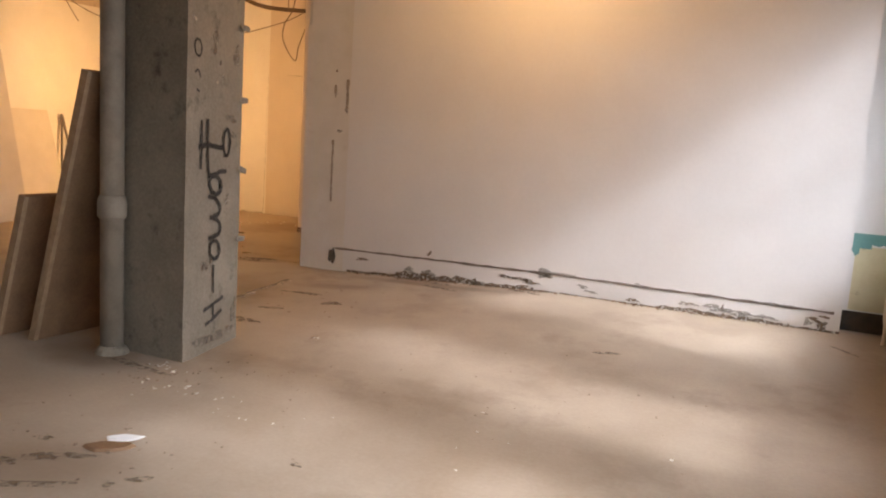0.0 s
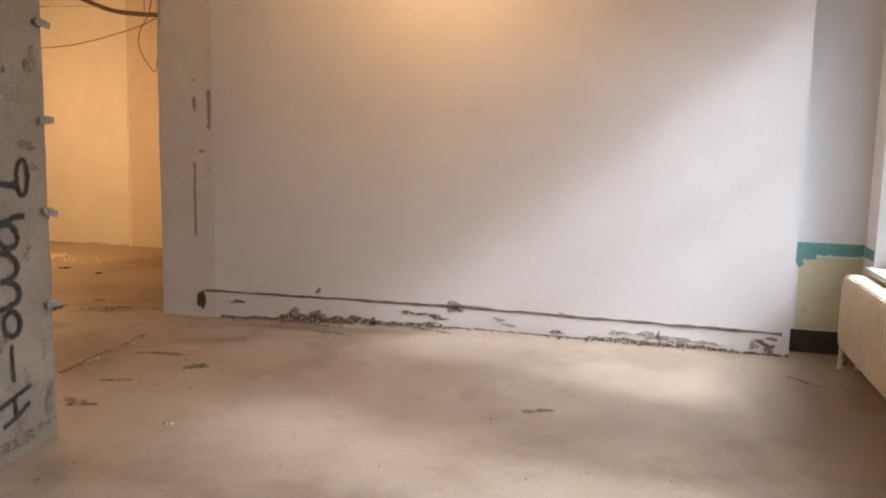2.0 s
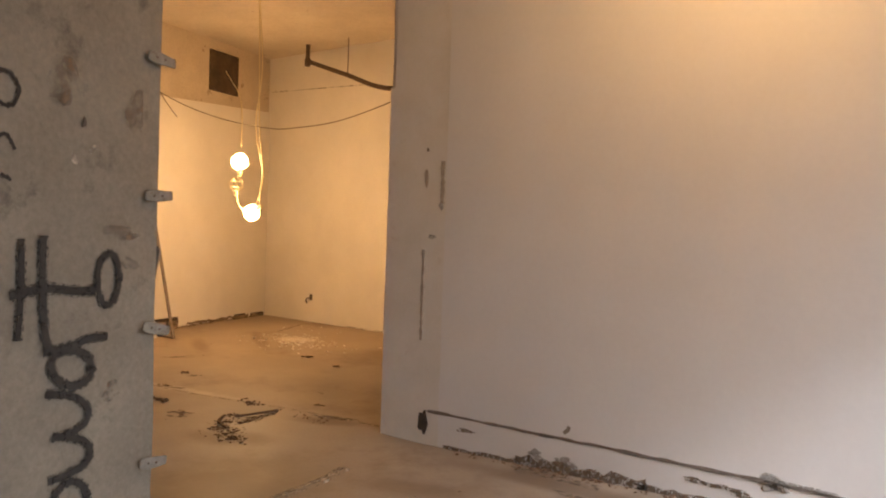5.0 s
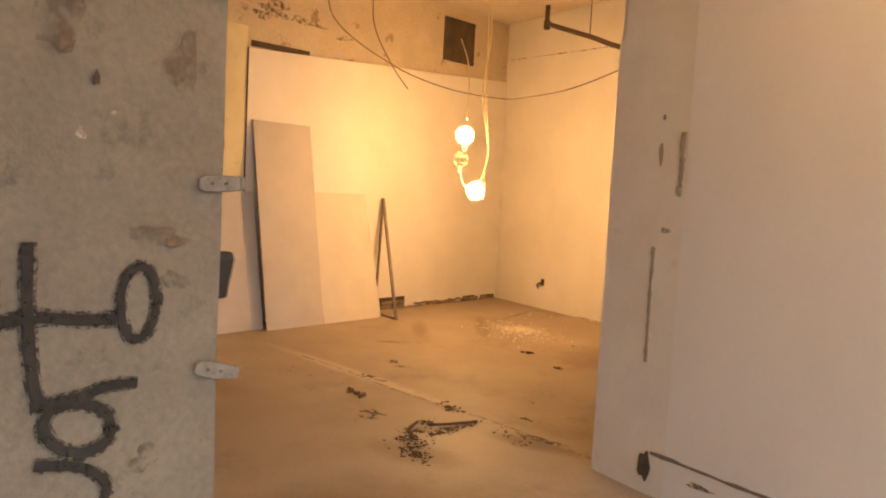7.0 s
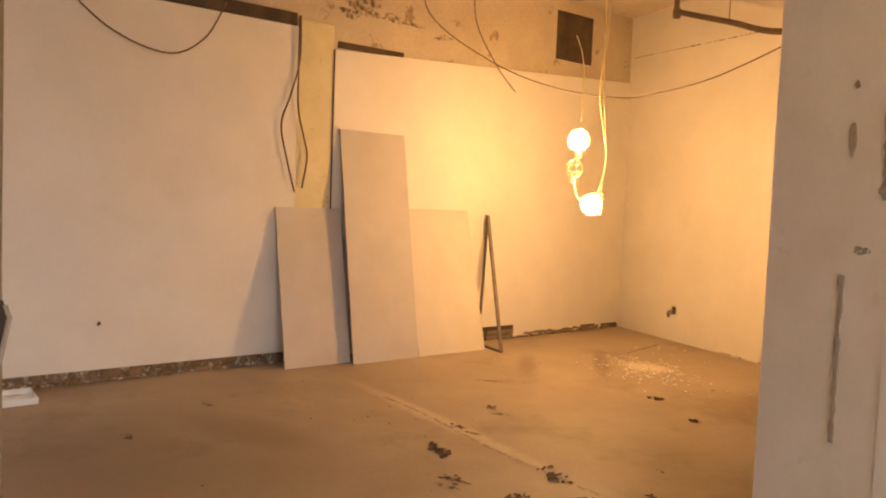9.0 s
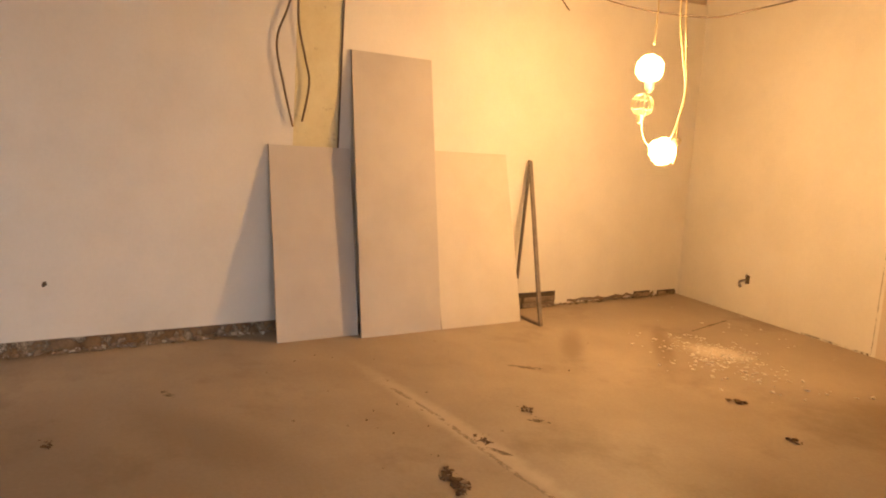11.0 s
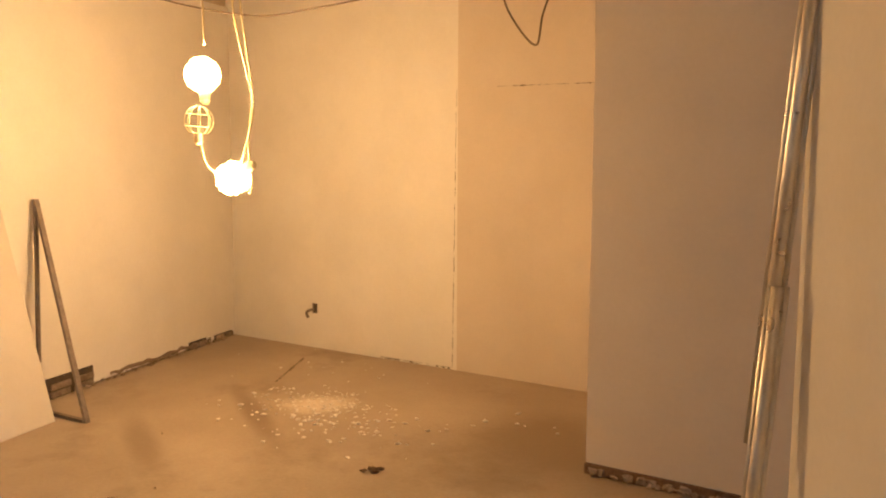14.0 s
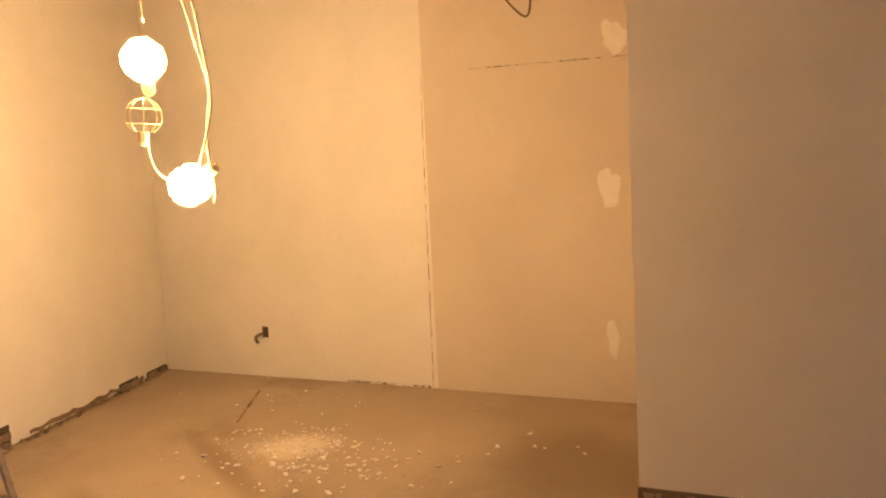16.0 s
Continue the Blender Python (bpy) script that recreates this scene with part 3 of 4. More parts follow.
for name, foot, w in (("leg", Vector((0, 0, 0)), 0.036), ("brace", on_wall(wall_s(1.23), 0.14, 0.33) - Vector((-5.012, 1.29, 0)), 0.022)):
    part(name, slab(bmesh.new(), foot - WALL_D * w / 2, WALL_D * w, TOP - foot, WALL_N * 0.02), M_GREYMARK, prop)
part("foot_bar", slab(bmesh.new(), (0.0, -0.02, 0.0), on_wall(wall_s(1.22), 0.16, 0) - Vector((-5.012, 1.29, 0)), (0.0, 0.03, 0), (0, 0, 0.02)), M_GREYMARK, prop)


# ---- caged work lamps ----
def cage_lamp(at, aim, name, bulb, size=1.0):
    ob = thing(name, "lit caged work lamp hanging on a yellow cord" if bulb else "unlit yellow work lamp cage on its cord", "work lamp", at, "string of work lamps")
    q = Vector((0, 0, -1)).rotation_difference(Vector(aim).normalized()).to_matrix().to_4x4()
    ob.matrix_world = Matrix.Translation(at) @ q @ Matrix.Scale(size, 4)
    if bulb:
        bm = bmesh.new()
        # larger than a real bulb: the glare around it is built into the radius
        bmesh.ops.create_icosphere(bm, subdivisions=3, radius=0.085)
        smooth(part("bulb", bm, M_BULB, ob, "glowing warm bulb, oversized to include its glare"))
    part("socket", lathe([(0.030, 0.085), (0.032, 0.09), (0.030, 0.15), (0.014, 0.17)], 10), M_CORD, ob)
    for k in range(4):
        a = math.pi * k / 4
        pts = []
        for i in range(13):
            t = (2 * i / 12 - 1) * radians(148)
            pts.append((math.cos(a) * 0.1 * math.sin(t), math.sin(a) * 0.1 * math.sin(t), -0.104 * math.cos(t)))
        part("cage_wire", tube(bmesh.new(), pts, 0.0028, 5), M_CORD, ob)
    for z, r in ((0.04, 0.092), (-0.045, 0.09)):
        part("cage_ring", tube(bmesh.new(), [(math.cos(t) * r, math.sin(t) * r, z) for t in (2 * math.pi * i / 16 for i in range(16))], 0.0028, 5, True), M_CORD, ob)
    return ob


L1, L2, L3 = Vector((-4.08, 1.50, 2.13)), Vector((-3.93, 1.57, 1.55)), Vector((-4.06, 1.45, 1.87))
cage_lamp(L1, (-0.12, 0.05, 0.55), "work_lamp", True)
cage_lamp(L2, (-0.5, -0.1, -0.3), "work_lamp", True)
cage_lamp(L3, (0.1, -0.0, 1.0), "work_lamp", False, 0.8)
cord = thing("extension_cord", "yellow lamp cord hanging in loops from the ceiling", "cord", (-3.9, 1.6, CEIL))


def cord_run(pts, r=0.0065):
    smooth(local(part("cord_strand", tube(bmesh.new(), spline(pts, 8), r, 7), M_CORD, cord)))


cord_run([(-3.86, 1.55, CEIL), (-3.9, 1.60, 3.3), (-3.90, 1.62, 2.6), (-3.86, 1.63, 2.25), (-3.83, 1.64, 1.95), (-3.87, 1.61, 1.72), (-3.90, 1.59, 1.62)])
cord_run([(-3.86, 1.55, CEIL), (-3.87, 1.62, 3.2), (-3.96, 1.62, 2.6), (-3.89, 1.63, 2.22), (-3.84, 1.64, 2.0), (-3.86, 1.63, 1.8), (-3.84, 1.61, 1.66), (-3.80, 1.59, 1.52), (-3.81, 1.58, 1.46)])
cord_run([(-4.05, 1.45, 1.80), (-4.06, 1.46, 1.72), (-4.04, 1.48, 1.62), (-3.98, 1.53, 1.555)])
cord_run([(-5.93, 2.62, 3.55), (-5.2, 2.2, 3.25), (-4.55, 1.8, 3.02), (-4.2, 1.6, 2.75), (-4.07, 1.51, 2.3)], 0.006)

# bare bulb above the long wall
bare = thing("bare_bulb", "lit bare bulb hanging on a cable in the front room", "bulb", (2.05, -1.05, 3.1))
bm = bmesh.new()
bmesh.ops.create_icosphere(bm, subdivisions=2, radius=0.04)
smooth(part("bulb", bm, M_BULB2, bare))
part("socket", lathe([(0.02, 0.04), (0.024, 0.05), (0.022, 0.11), (0.01, 0.12)], 10), M_CABLE, bare)
part("cable", tube(bmesh.new(), [(0, 0, 0.12), (0.004, 0, 0.5), (0, 0, CEIL - 3.1)], 0.004, 6), M_CABLE, bare)


# pale splashes and pits on the column
for y, z, ru, rw, mtl in ((-2.80, 1.66, 0.012, 0.02, M_DUST), (-2.86, 1.63, 0.010, 0.014, M_DUST), (-2.83, 1.74, 0.009, 0.012, M_VOID), (-2.70, 1.42, 0.07, 0.02, M_DIRT), (-2.66, 1.32, 0.03, 0.02, M_DIRT),
                         (-3.12, 1.95, 0.03, 0.035, M_DUST), (-2.72, 0.93, 0.03, 0.03, M_DIRT), (-2.62, 0.20, 0.035, 0.07, M_DIRT), (-2.95, 0.55, 0.05, 0.04, M_DIRT), (-2.9, 1.85, 0.05, 0.06, M_DIRT), (-2.65, 1.8, 0.03, 0.08, M_DIRT), (-2.85, 0.08, 0.2, 0.04, M_DIRT)):
    spot = finish(blot(bmesh.new(), on_column(y, z), (-0.19, 0.98, 0), (0, 0, 1), ru, rw, random.Random(int(z * 100)), 0.002, 16, 0.5), "surface_spot", mtl, column)
    local(spot)

# ---- front room: the long wall's base and marks ----
def wall_mark(name, bm, material, label, category="wall mark"):
    return tagged(finish(bm, name, material), label, category, kind="structure")


rng = random.Random(11)
X, Y, Z = Vector((1, 0, 0)), Vector((0, 1, 0)), Vector((0, 0, 1))


def crack_z(x):
    return 0.233 + 0.03 * min(1.0, max(0.0, x) / 2.0) - 0.003 * max(0.0, x - 2.2)


line = [(x, -0.001, crack_z(x) + rng.uniform(-0.003, 0.003)) for x in [4.5 * i / 60 for i in range(61)]]
wall_mark("base_groove", ribbon(bmesh.new(), line, 0.019, (0, -1, 0), 0.003, rng), M_GREYMARK, "dark chased groove along the wall base", "groove")
wall_mark("base_hole", blot(bmesh.new(), (-0.035, -0.001, 0.15), X, Z, 0.038, 0.09, rng, 0.005, 18, 0.3), M_DARK, "dark broken hole at the wall foot", "hole")
for x, w in ((0.065, 0.018), ):
    pts = [(x + rng.uniform(-0.002, 0.002), -0.001, 1.62 + 0.28 * i / 12) for i in range(13)]
    wall_mark("wall_slot", ribbon(bmesh.new(), pts, 0.030, (0, -1, 0), 0.003, rng), M_SLOT, "dark vertical filled slot in the wall end")
pts = [(-0.082 + rng.uniform(-0.003, 0.003), 0.002, 0.70 + 0.61 * i / 20) for i in range(21)]
wall_mark("wall_slot", ribbon(bmesh.new(), pts, 0.024, (0, -1, 0), 0.003, rng), M_SLOT, "long dark vertical filled slot in the wall end")
wall_mark("wall_slot", blot(bmesh.new(), (-0.075, 0.002, 1.79), X, Z, 0.017, 0.062, rng, 0.003, 14, 0.15), M_SLOT, "short dark filled slot in the wall end")
wall_mark("wall_smear", blot(bmesh.new(), (-0.01, 0.001, 1.40), X, Z, 0.03, 0.016, rng, 0.003), M_CHIPG, "grey smear on the wall end")
wall_mark("wall_smear", blot(bmesh.new(), (0.06, -0.001, 1.60), X, Z, 0.018, 0.024, rng, 0.003), M_CHIPG, "grey smear below the slot")
wall_mark("wall_smear", blot(bmesh.new(), (-0.07, 0.002, 1.98), X, Z, 0.012, 0.012, rng, 0.003), M_IRON, "grey dot on the wall end")
wall_mark("wall_tick", ribbon(bmesh.new(), [(1.03, -0.001, 0.285), (1.055, -0.001, 0.305), (1.065, -0.001, 0.33)], 0.02, (0, -1, 0), 0.003, rng), M_IRON, "small grey tick scratched on the wall")
# grey filler and chipped patches along the base
for x, z, ru, rw, mtl in ((2.20, 0.262, 0.085, 0.034, M_CHIPG), (2.36, 0.275, 0.12, 0.012, M_CHIPG), (2.20, 0.245, 0.06, 0.014, M_CHIP), (3.02, 0.27, 0.03, 0.012, M_CHIPG),
                         (4.02, 0.26, 0.06, 0.012, M_CHIPG), (4.15, 0.262, 0.05, 0.012, M_CHIPG), (0.32, 0.16, 0.085, 0.010, M_CHIP), (0.85, 0.12, 0.05, 0.028, M_CHIPG),
                         (1.05, 0.115, 0.07, 0.026, M_CHIPG), (1.95, 0.185, 0.09, 0.016, M_CHIP), (2.06, 0.165, 0.08, 0.014, M_CHIP), (1.80, 0.19, 0.05, 0.012, M_CHIP),
                         (2.55, 0.19, 0.045, 0.014, M_CHIPG), (2.62, 0.155, 0.06, 0.009, M_CHIPG), (2.98, 0.135, 0.06, 0.010, M_CHIP), (3.42, 0.17, 0.06, 0.018, M_CHIPG),
                         (3.66, 0.165, 0.10, 0.026, M_CHIPG), (3.70, 0.165, 0.013, 0.036, M_CHIP), (3.85, 0.15, 0.10, 0.02, M_CHIPG), (4.02, 0.15, 0.07, 0.018, M_CHIPG),
                         (4.36, 0.19, 0.05, 0.012, M_CHIP), (4.42, 0.15, 0.05, 0.03, M_CHIP), (4.33, 0.155, 0.04, 0.018, M_CHIPG), (4.44, 0.215, 0.03, 0.012, M_CHIP)):
    wall_mark("chipped_patch", blot(bmesh.new(), (x, -0.001, z), X, Z, ru, rw, rng, 0.003, 26, 0.6), mtl, "grey chipped patch on the wall base")
# broken foot of the wall with crumbs
for x0, x1, dark, th in ((0.15, 0.75, 0.018, 0.03), (0.7, 1.55, 0.05, 0.06), (1.5, 2.1, 0.03, 0.04), (2.1, 3.3, 0.010, 0.012), (3.2, 4.2, 0.03, 0.03), (4.2, 4.55, 0.012, 0.02)):
    n = int((x1 - x0) / 0.05)
    pts = []
    for i in range(n + 1):
        x = x0 + (x1 - x0) * i / n
        pts.append((x, -0.003, rise_of(x, 0) + dark * 0.5 + rng.uniform(-0.3, 0.3) * dark))
    wall_mark("broken_foot", ribbon(bmesh.new(), pts, th, (0, -1, 0), 0.006, rng), M_CHIP, "dark crumbled foot of the painted wall")
bm = bmesh.new()
for _ in range(170):
    x = rng.choice((rng.gauss(1.1, 0.32), rng.gauss(1.1, 0.32), rng.gauss(1.95, 0.15), rng.uniform(0.2, 4.4), rng.gauss(3.6, 0.3)))
    y = -abs(rng.gauss(0.0, 0.035)) - 0.012
    x = min(max(x, 0.1), 4.5)
    chunk(bm, (x, y, rise_of(x, y)), rng.uniform(0.008, 0.035), rng)
tagged(finish(bm, "wall_crumbs", M_SOIL), "brown plaster crumbs along the wall foot", "rubble", kind="stuff")

# recess by the window
wall_mark("teal_patch", slab(bmesh.new(), (4.575, 0.187, 0.755), (0.13, 0, 0.0), (0, 0.004, 0), (0, 0, 0.115)), M_TEAL, "old teal paint left on the recess wall", "paint patch")
wall_mark("teal_patch", slab(bmesh.new(), (4.705, 0.187, 0.80), (0.29, 0, 0.0), (0, 0.004, 0), (0, 0, 0.07)), M_TEAL, "strip of old teal paint on the recess wall", "paint patch")
wall_mark("teal_patch", blot(bmesh.new(), (4.60, 0.187, 0.74), X, Z, 0.025, 0.045, rng, 0.003), M_TEAL, "ragged edge of old teal paint", "paint patch")
for x, w in ((4.74, 0.05), (4.82, 0.035), (4.89, 0.045), (4.96, 0.03)):
    wall_mark("teal_patch", blot(bmesh.new(), (x, 0.187, 0.80), X, Z, w, 0.018, rng, 0.003), M_TEAL, "ragged edge of old teal paint", "paint patch")
wall_mark("teal_patch", slab(bmesh.new(), (WIN_X - 0.003, -0.06, 0.79), (0.004, 0, 0), (0, 0.24, 0), (0, 0, 0.07)), M_TEAL, "strip of old teal paint on the window wall", "paint patch")
wall_mark("bare_patch", slab(bmesh.new(), (WIN_X - 0.003, -1.6, 0.27), (0.004, 0, 0), (0, 1.78, 0), (0, 0, 0.43)), M_YELLOW, "bare beige plaster below the window", "plaster patch")
wall_mark("dark_base", slab(bmesh.new(), (WIN_X - 0.012, -1.9, 0.06), (0.013, 0, 0), (0, 2.08, 0), (0, 0, 0.20)), M_DARK, "black tarred base under the window", "base")
wall_mark("bare_patch", slab(bmesh.new(), (4.60, 0.1885, 0.27), (0.395, 0, 0.0), (0, 0.003, 0), (0, 0, 0.50)), M_YELLOW, "bare beige plaster below the teal paint", "plaster patch")
wall_mark("dark_base", slab(bmesh.new(), (4.552, 0.182, 0.10), (0.44, 0, 0.0), (0, 0.012, 0), (0, 0, 0.16)), M_DARK, "black tarred base of the recess", "base")


# ---- radiator ----
def radiator():
    ob = thing("radiator", "cream cast iron column radiator under the window", "radiator", (4.88, -0.17, 0.105))
    n, pitch = 24, 0.056
    for k in range(n):
        bm = bmesh.new()
        y = -pitch * (k + 0.5)
        prof = []
        for i in range(20):
            t = 2 * math.pi * i / 20
            prof.append((0.078 * math.copysign(abs(math.cos(t)) ** 0.45, math.cos(t)), 0.365 + 0.245 * math.copysign(abs(math.sin(t)) ** 0.3, math.sin(t))))
        rings = []
        for dy, sc in ((-0.022, 0.86), (-0.015, 1.0), (0.015, 1.0), (0.022, 0.86)):
            rings.append([bm.verts.new((px * sc, y + dy, 0.365 + (pz - 0.365) * (1 - (1 - sc) * 0.3))) for px, pz in prof])
        for a, b in zip(rings, rings[1:]):
            for i in range(20):
                bm.faces.new((a[i], a[(i + 1) % 20], b[(i + 1) % 20], b[i]))
        bm.faces.new(rings[0]), bm.faces.new(rings[-1])
        part("section", bm, M_RAD, ob)
    for z in (0.19, 0.56):
        part("hub", tube(bmesh.new(), [(0, 0, z), (0, -pitch * n, z)], 0.028, 10), M_RAD, ob)
    for y in (-0.03, -pitch * n + 0.03):
        for x in (-0.05, 0.05):
            part("foot", lathe([(0.022, 0.0), (0.016, 0.03), (0.018, 0.14)], 8, (x, y, 0)), M_RAD, ob)
    part("valve_pipe", tube(bmesh.new(), spline([(0.0, 0.0, 0.19), (0.0, 0.06, 0.19), (0.0, 0.09, 0.15), (0.0, 0.09, -0.01)]), 0.016, 8), M_IRON, ob)
    return ob


radiator()

# ---- floor: crack, stains and litter ----
def floor_blot(x, y, rx, ry, mtl, label, category="stain", rise=0.003, ragged=0.45, turn=0.0):
    u = Vector((math.cos(turn), math.sin(turn), 0))
    w = Vector((-math.sin(turn), math.cos(turn), 0))
    return tagged(finish(blot(bmesh.new(), (x, y, rise_of(x, y) + 0.0025), u, w, rx, ry, rng, rise, 20, ragged), "floor_stain", M_DIRT), label, category, kind="structure")


pts = [(0.22 - 0.27 * t + 0.012 * math.sin(t * 17), -2.45 + 1.75 * t, 0.005) for t in [i / 24 for i in range(25)]]
tagged(finish(ribbon(bmesh.new(), pts, 0.032, (0, 0, 1), 0.004, rng), "floor_crack", M_DIRT), "dark crack across the concrete floor", "crack", kind="structure")
pts = [(p[0] + 0.035, p[1], 0.004) for p in pts]
tagged(finish(ribbon(bmesh.new(), pts, 0.05, (0, 0, 1), 0.010, rng), "floor_lip", M_DUST), "raised concrete lip beside the crack", "floor edge", kind="structure")
pts = [(-3.65 + 3.25 * t, -0.46 + 0.62 * t + 0.02 * math.sin(t * 11), 0.004) for t in [i / 32 for i in range(33)]]
tagged(finish(ribbon(bmesh.new(), pts, 0.028, (0, 0, 1), 0.002, rng), "floor_seam", M_DUST), "pale dusty seam across the back room floor", "floor seam", kind="structure")
pts = [(-4.66 - 0.33 * t, 2.61 + 0.67 * t, 0.004) for t in [i / 8 for i in range(9)]]
tagged(finish(ribbon(bmesh.new(), pts, 0.02, (0, 0, 1), 0.003, rng), "floor_crack", M_DIRT), "thin dark crack in the back room floor", "crack", kind="structure")
for x, y, rx, ry, a in ((0.85, -1.35, 0.10, 0.05, 0.5), (0.45, -1.15, 0.18, 0.04, 0.2), (1.35, -0.35, 0.18, 0.03, -0.1), (2.08, -0.13, 0.16, 0.035, -0.2), (1.15, -0.12, 0.30, 0.05, 0.0),
                       (3.1, -1.5, 0.08, 0.03, 0.4), (4.55, -0.55, 0.14, 0.015, -0.9), (0.55, -1.75, 0.09, 0.03, 0.3), (0.62, -2.15, 0.12, 0.05, 0.1), (0.85, -3.36, 0.22, 0.035, -0.1)):
    floor_blot(x, y, rx, ry, M_STAIN, "brown dirt stain on the concrete floor", turn=a)
for x, y, rx, ry, a in ((1.50, -4.40, 0.12, 0.04, 0.6), (1.93, -4.38, 0.05, 0.025, 0.4), (1.86, -4.47, 0.03, 0.02, 0), (1.35, -4.55, 0.10, 0.03, 0.5), (1.62, -4.62, 0.14, 0.03, 0.5), (2.35, -3.95, 0.03, 0.015, 0),
                       (1.30, -4.30, 0.04, 0.02, 0.2), (1.95, -4.75, 0.09, 0.02, 0.6)):
    floor_blot(x, y, rx, ry, M_STAIN, "dark dirt spot on the concrete floor", turn=a)
for x, y, rx, ry, a in ((-2.35, -0.54, 0.07, 0.03, 0.7), (-1.86, -0.66, 0.08, 0.02, 0.6), (-1.78, -0.74, 0.09, 0.018, 0.6), (-2.6, -0.2, 0.07, 0.018, 0.7), (-2.95, 0.2, 0.06, 0.018, 0.9),
                       (-0.95, 0.05, 0.22, 0.035, 0.4), (-3.75, -1.75, 0.07, 0.025, 0.7), (-1.62, 0.55, 0.04, 0.012, 0), (-3.9, 0.6, 0.12, 0.03, 1.0)):
    floor_blot(x, y, rx, ry, M_STAIN, "dark dirt spot on the back room floor", turn=a)


def litter(name, label, spots, mtl, category="rubble"):
    """Heaps of loose crumbs: centre, spread, number and size."""
    bm = bmesh.new()
    for x, y, sx, sy, n, size in spots:
        for _ in range(n):
            px, py = rng.gauss(x, sx), rng.gauss(y, sy)
            chunk(bm, (px, py, rise_of(px, py) + 0.001), size * rng.uniform(0.4, 1.4), rng, 0.5)
    return tagged(finish(bm, name, mtl), label, category, kind="stuff")


litter("plaster_crumbs", "white plaster crumbs scattered on the back room floor",
       ((-4.05, 2.38, 0.22, 0.17, 260, 0.022), (-3.75, 2.15, 0.38, 0.22, 120, 0.03), (-3.55, 2.17, 0.02, 0.02, 5, 0.05), (-4.3, 3.1, 0.5, 0.2, 14, 0.025), (-2.9, 2.4, 0.3, 0.3, 10, 0.03)), M_PLASTER_BIT)
litter("brown_crumbs", "brown crumbs swept into small heaps on the floor",
       ((-2.99, 1.65, 0.025, 0.02, 16, 0.035), (-2.37, 1.48, 0.02, 0.015, 12, 0.03), (-1.74, -0.11, 0.07, 0.03, 26, 0.03), (-1.18, -0.72, 0.06, 0.06, 70, 0.02), (-1.02, -0.80, 0.07, 0.035, 80, 0.02),
        (-2.35, -0.54, 0.05, 0.02, 22, 0.03), (-1.86, -0.66, 0.05, 0.02, 14, 0.025), (-1.0, -0.1, 0.12, 0.04, 18, 0.02), (-3.2, -0.6, 0.9, 0.7, 40, 0.015),
        (-1.30, -0.70, 0.03, 0.04, 60, 0.018), (-1.40, -0.58, 0.035, 0.05, 60, 0.017), (-1.52, -0.44, 0.03, 0.04, 52, 0.017), (-1.30, -0.46, 0.025, 0.05, 52, 0.017), (-1.35, -0.32, 0.02, 0.06, 56, 0.016), (-1.39, -0.18, 0.02, 0.05, 44, 0.016),
        (-2.32, -0.55, 0.05, 0.02, 36, 0.026), (-2.76, -0.23, 0.04, 0.02, 20, 0.022), (-3.12, 0.21, 0.05, 0.02, 16, 0.022), (-1.32, 0.25, 0.03, 0.015, 12, 0.022), (-3.12, -2.28, 0.05, 0.02, 14, 0.024), (-1.98, -2.43, 0.04, 0.02, 14, 0.022)), M_CLOD)
litter("floor_crumbs", "fine pale and brown crumbs on the front room floor",
       ((1.0, -3.4, 0.25, 0.12, 46, 0.018), (1.9, -3.2, 0.5, 0.4, 36, 0.013), (2.9, -2.3, 0.6, 0.5, 40, 0.013), (1.6, -4.3, 0.35, 0.2, 36, 0.02), (0.6, -1.6, 0.3, 0.4, 30, 0.02), (1.3, -2.27, 0.02, 0.02, 4, 0.03)), M_RUBBLE)
litter("pale_crumbs", "white plaster flakes on the front room floor",
       ((1.02, -3.28, 0.06, 0.04, 12, 0.025), (1.25, -3.55, 0.12, 0.06, 12, 0.025), (1.31, -2.27, 0.02, 0.012, 6, 0.028), (1.7, -3.6, 0.25, 0.12, 14, 0.014), (3.2, -3.2, 0.3, 0.2, 6, 0.018)), M_PLASTER_BIT)

# twisted strip and stick lying on the dirt
strip = thing("dirt_stick", "short dark stick lying on the back room floor", "stick", (-1.45, -0.46, 0.002))
part("stick", tube(bmesh.new(), spline([(0, 0, 0.012), (0.05, 0.15, 0.014), (0.07, 0.34, 0.012)]), 0.009, 6), M_STICK, strip)
strip = thing("bent_strip", "bent dark strip in the swept dirt heap", "strip", (-1.25, -0.68, 0.002))
part("strip", ribbon(bmesh.new(), spline([(0.0, 0, 0.01), (-0.16, 0.05, 0.012), (-0.28, 0.18, 0.01)]), 0.024, (0, 0, 1), 0.006, rng), M_STICK, strip)

# torn paper on a piece of card
card = thing("card_scrap", "brown card scrap lying on the concrete floor", "card", (1.60, -4.23, 0.003))
part("sheet", blot(bmesh.new(), (0, 0, 0), (0.78, 0.62, 0), (-0.62, 0.78, 0), 0.10, 0.055, rng, 0.012, 9, 0.15), M_WOOD, card)
paper = thing("paper_scrap", "torn white paper scrap lying on brown card", "paper", (1.60, -4.15, 0.016))
part("sheet", blot(bmesh.new(), (0, 0, 0), (0.78, 0.62, 0.05), (-0.62, 0.78, 0.1), 0.09, 0.035, rng, 0.004, 8, 0.25), M_TRAY, paper)

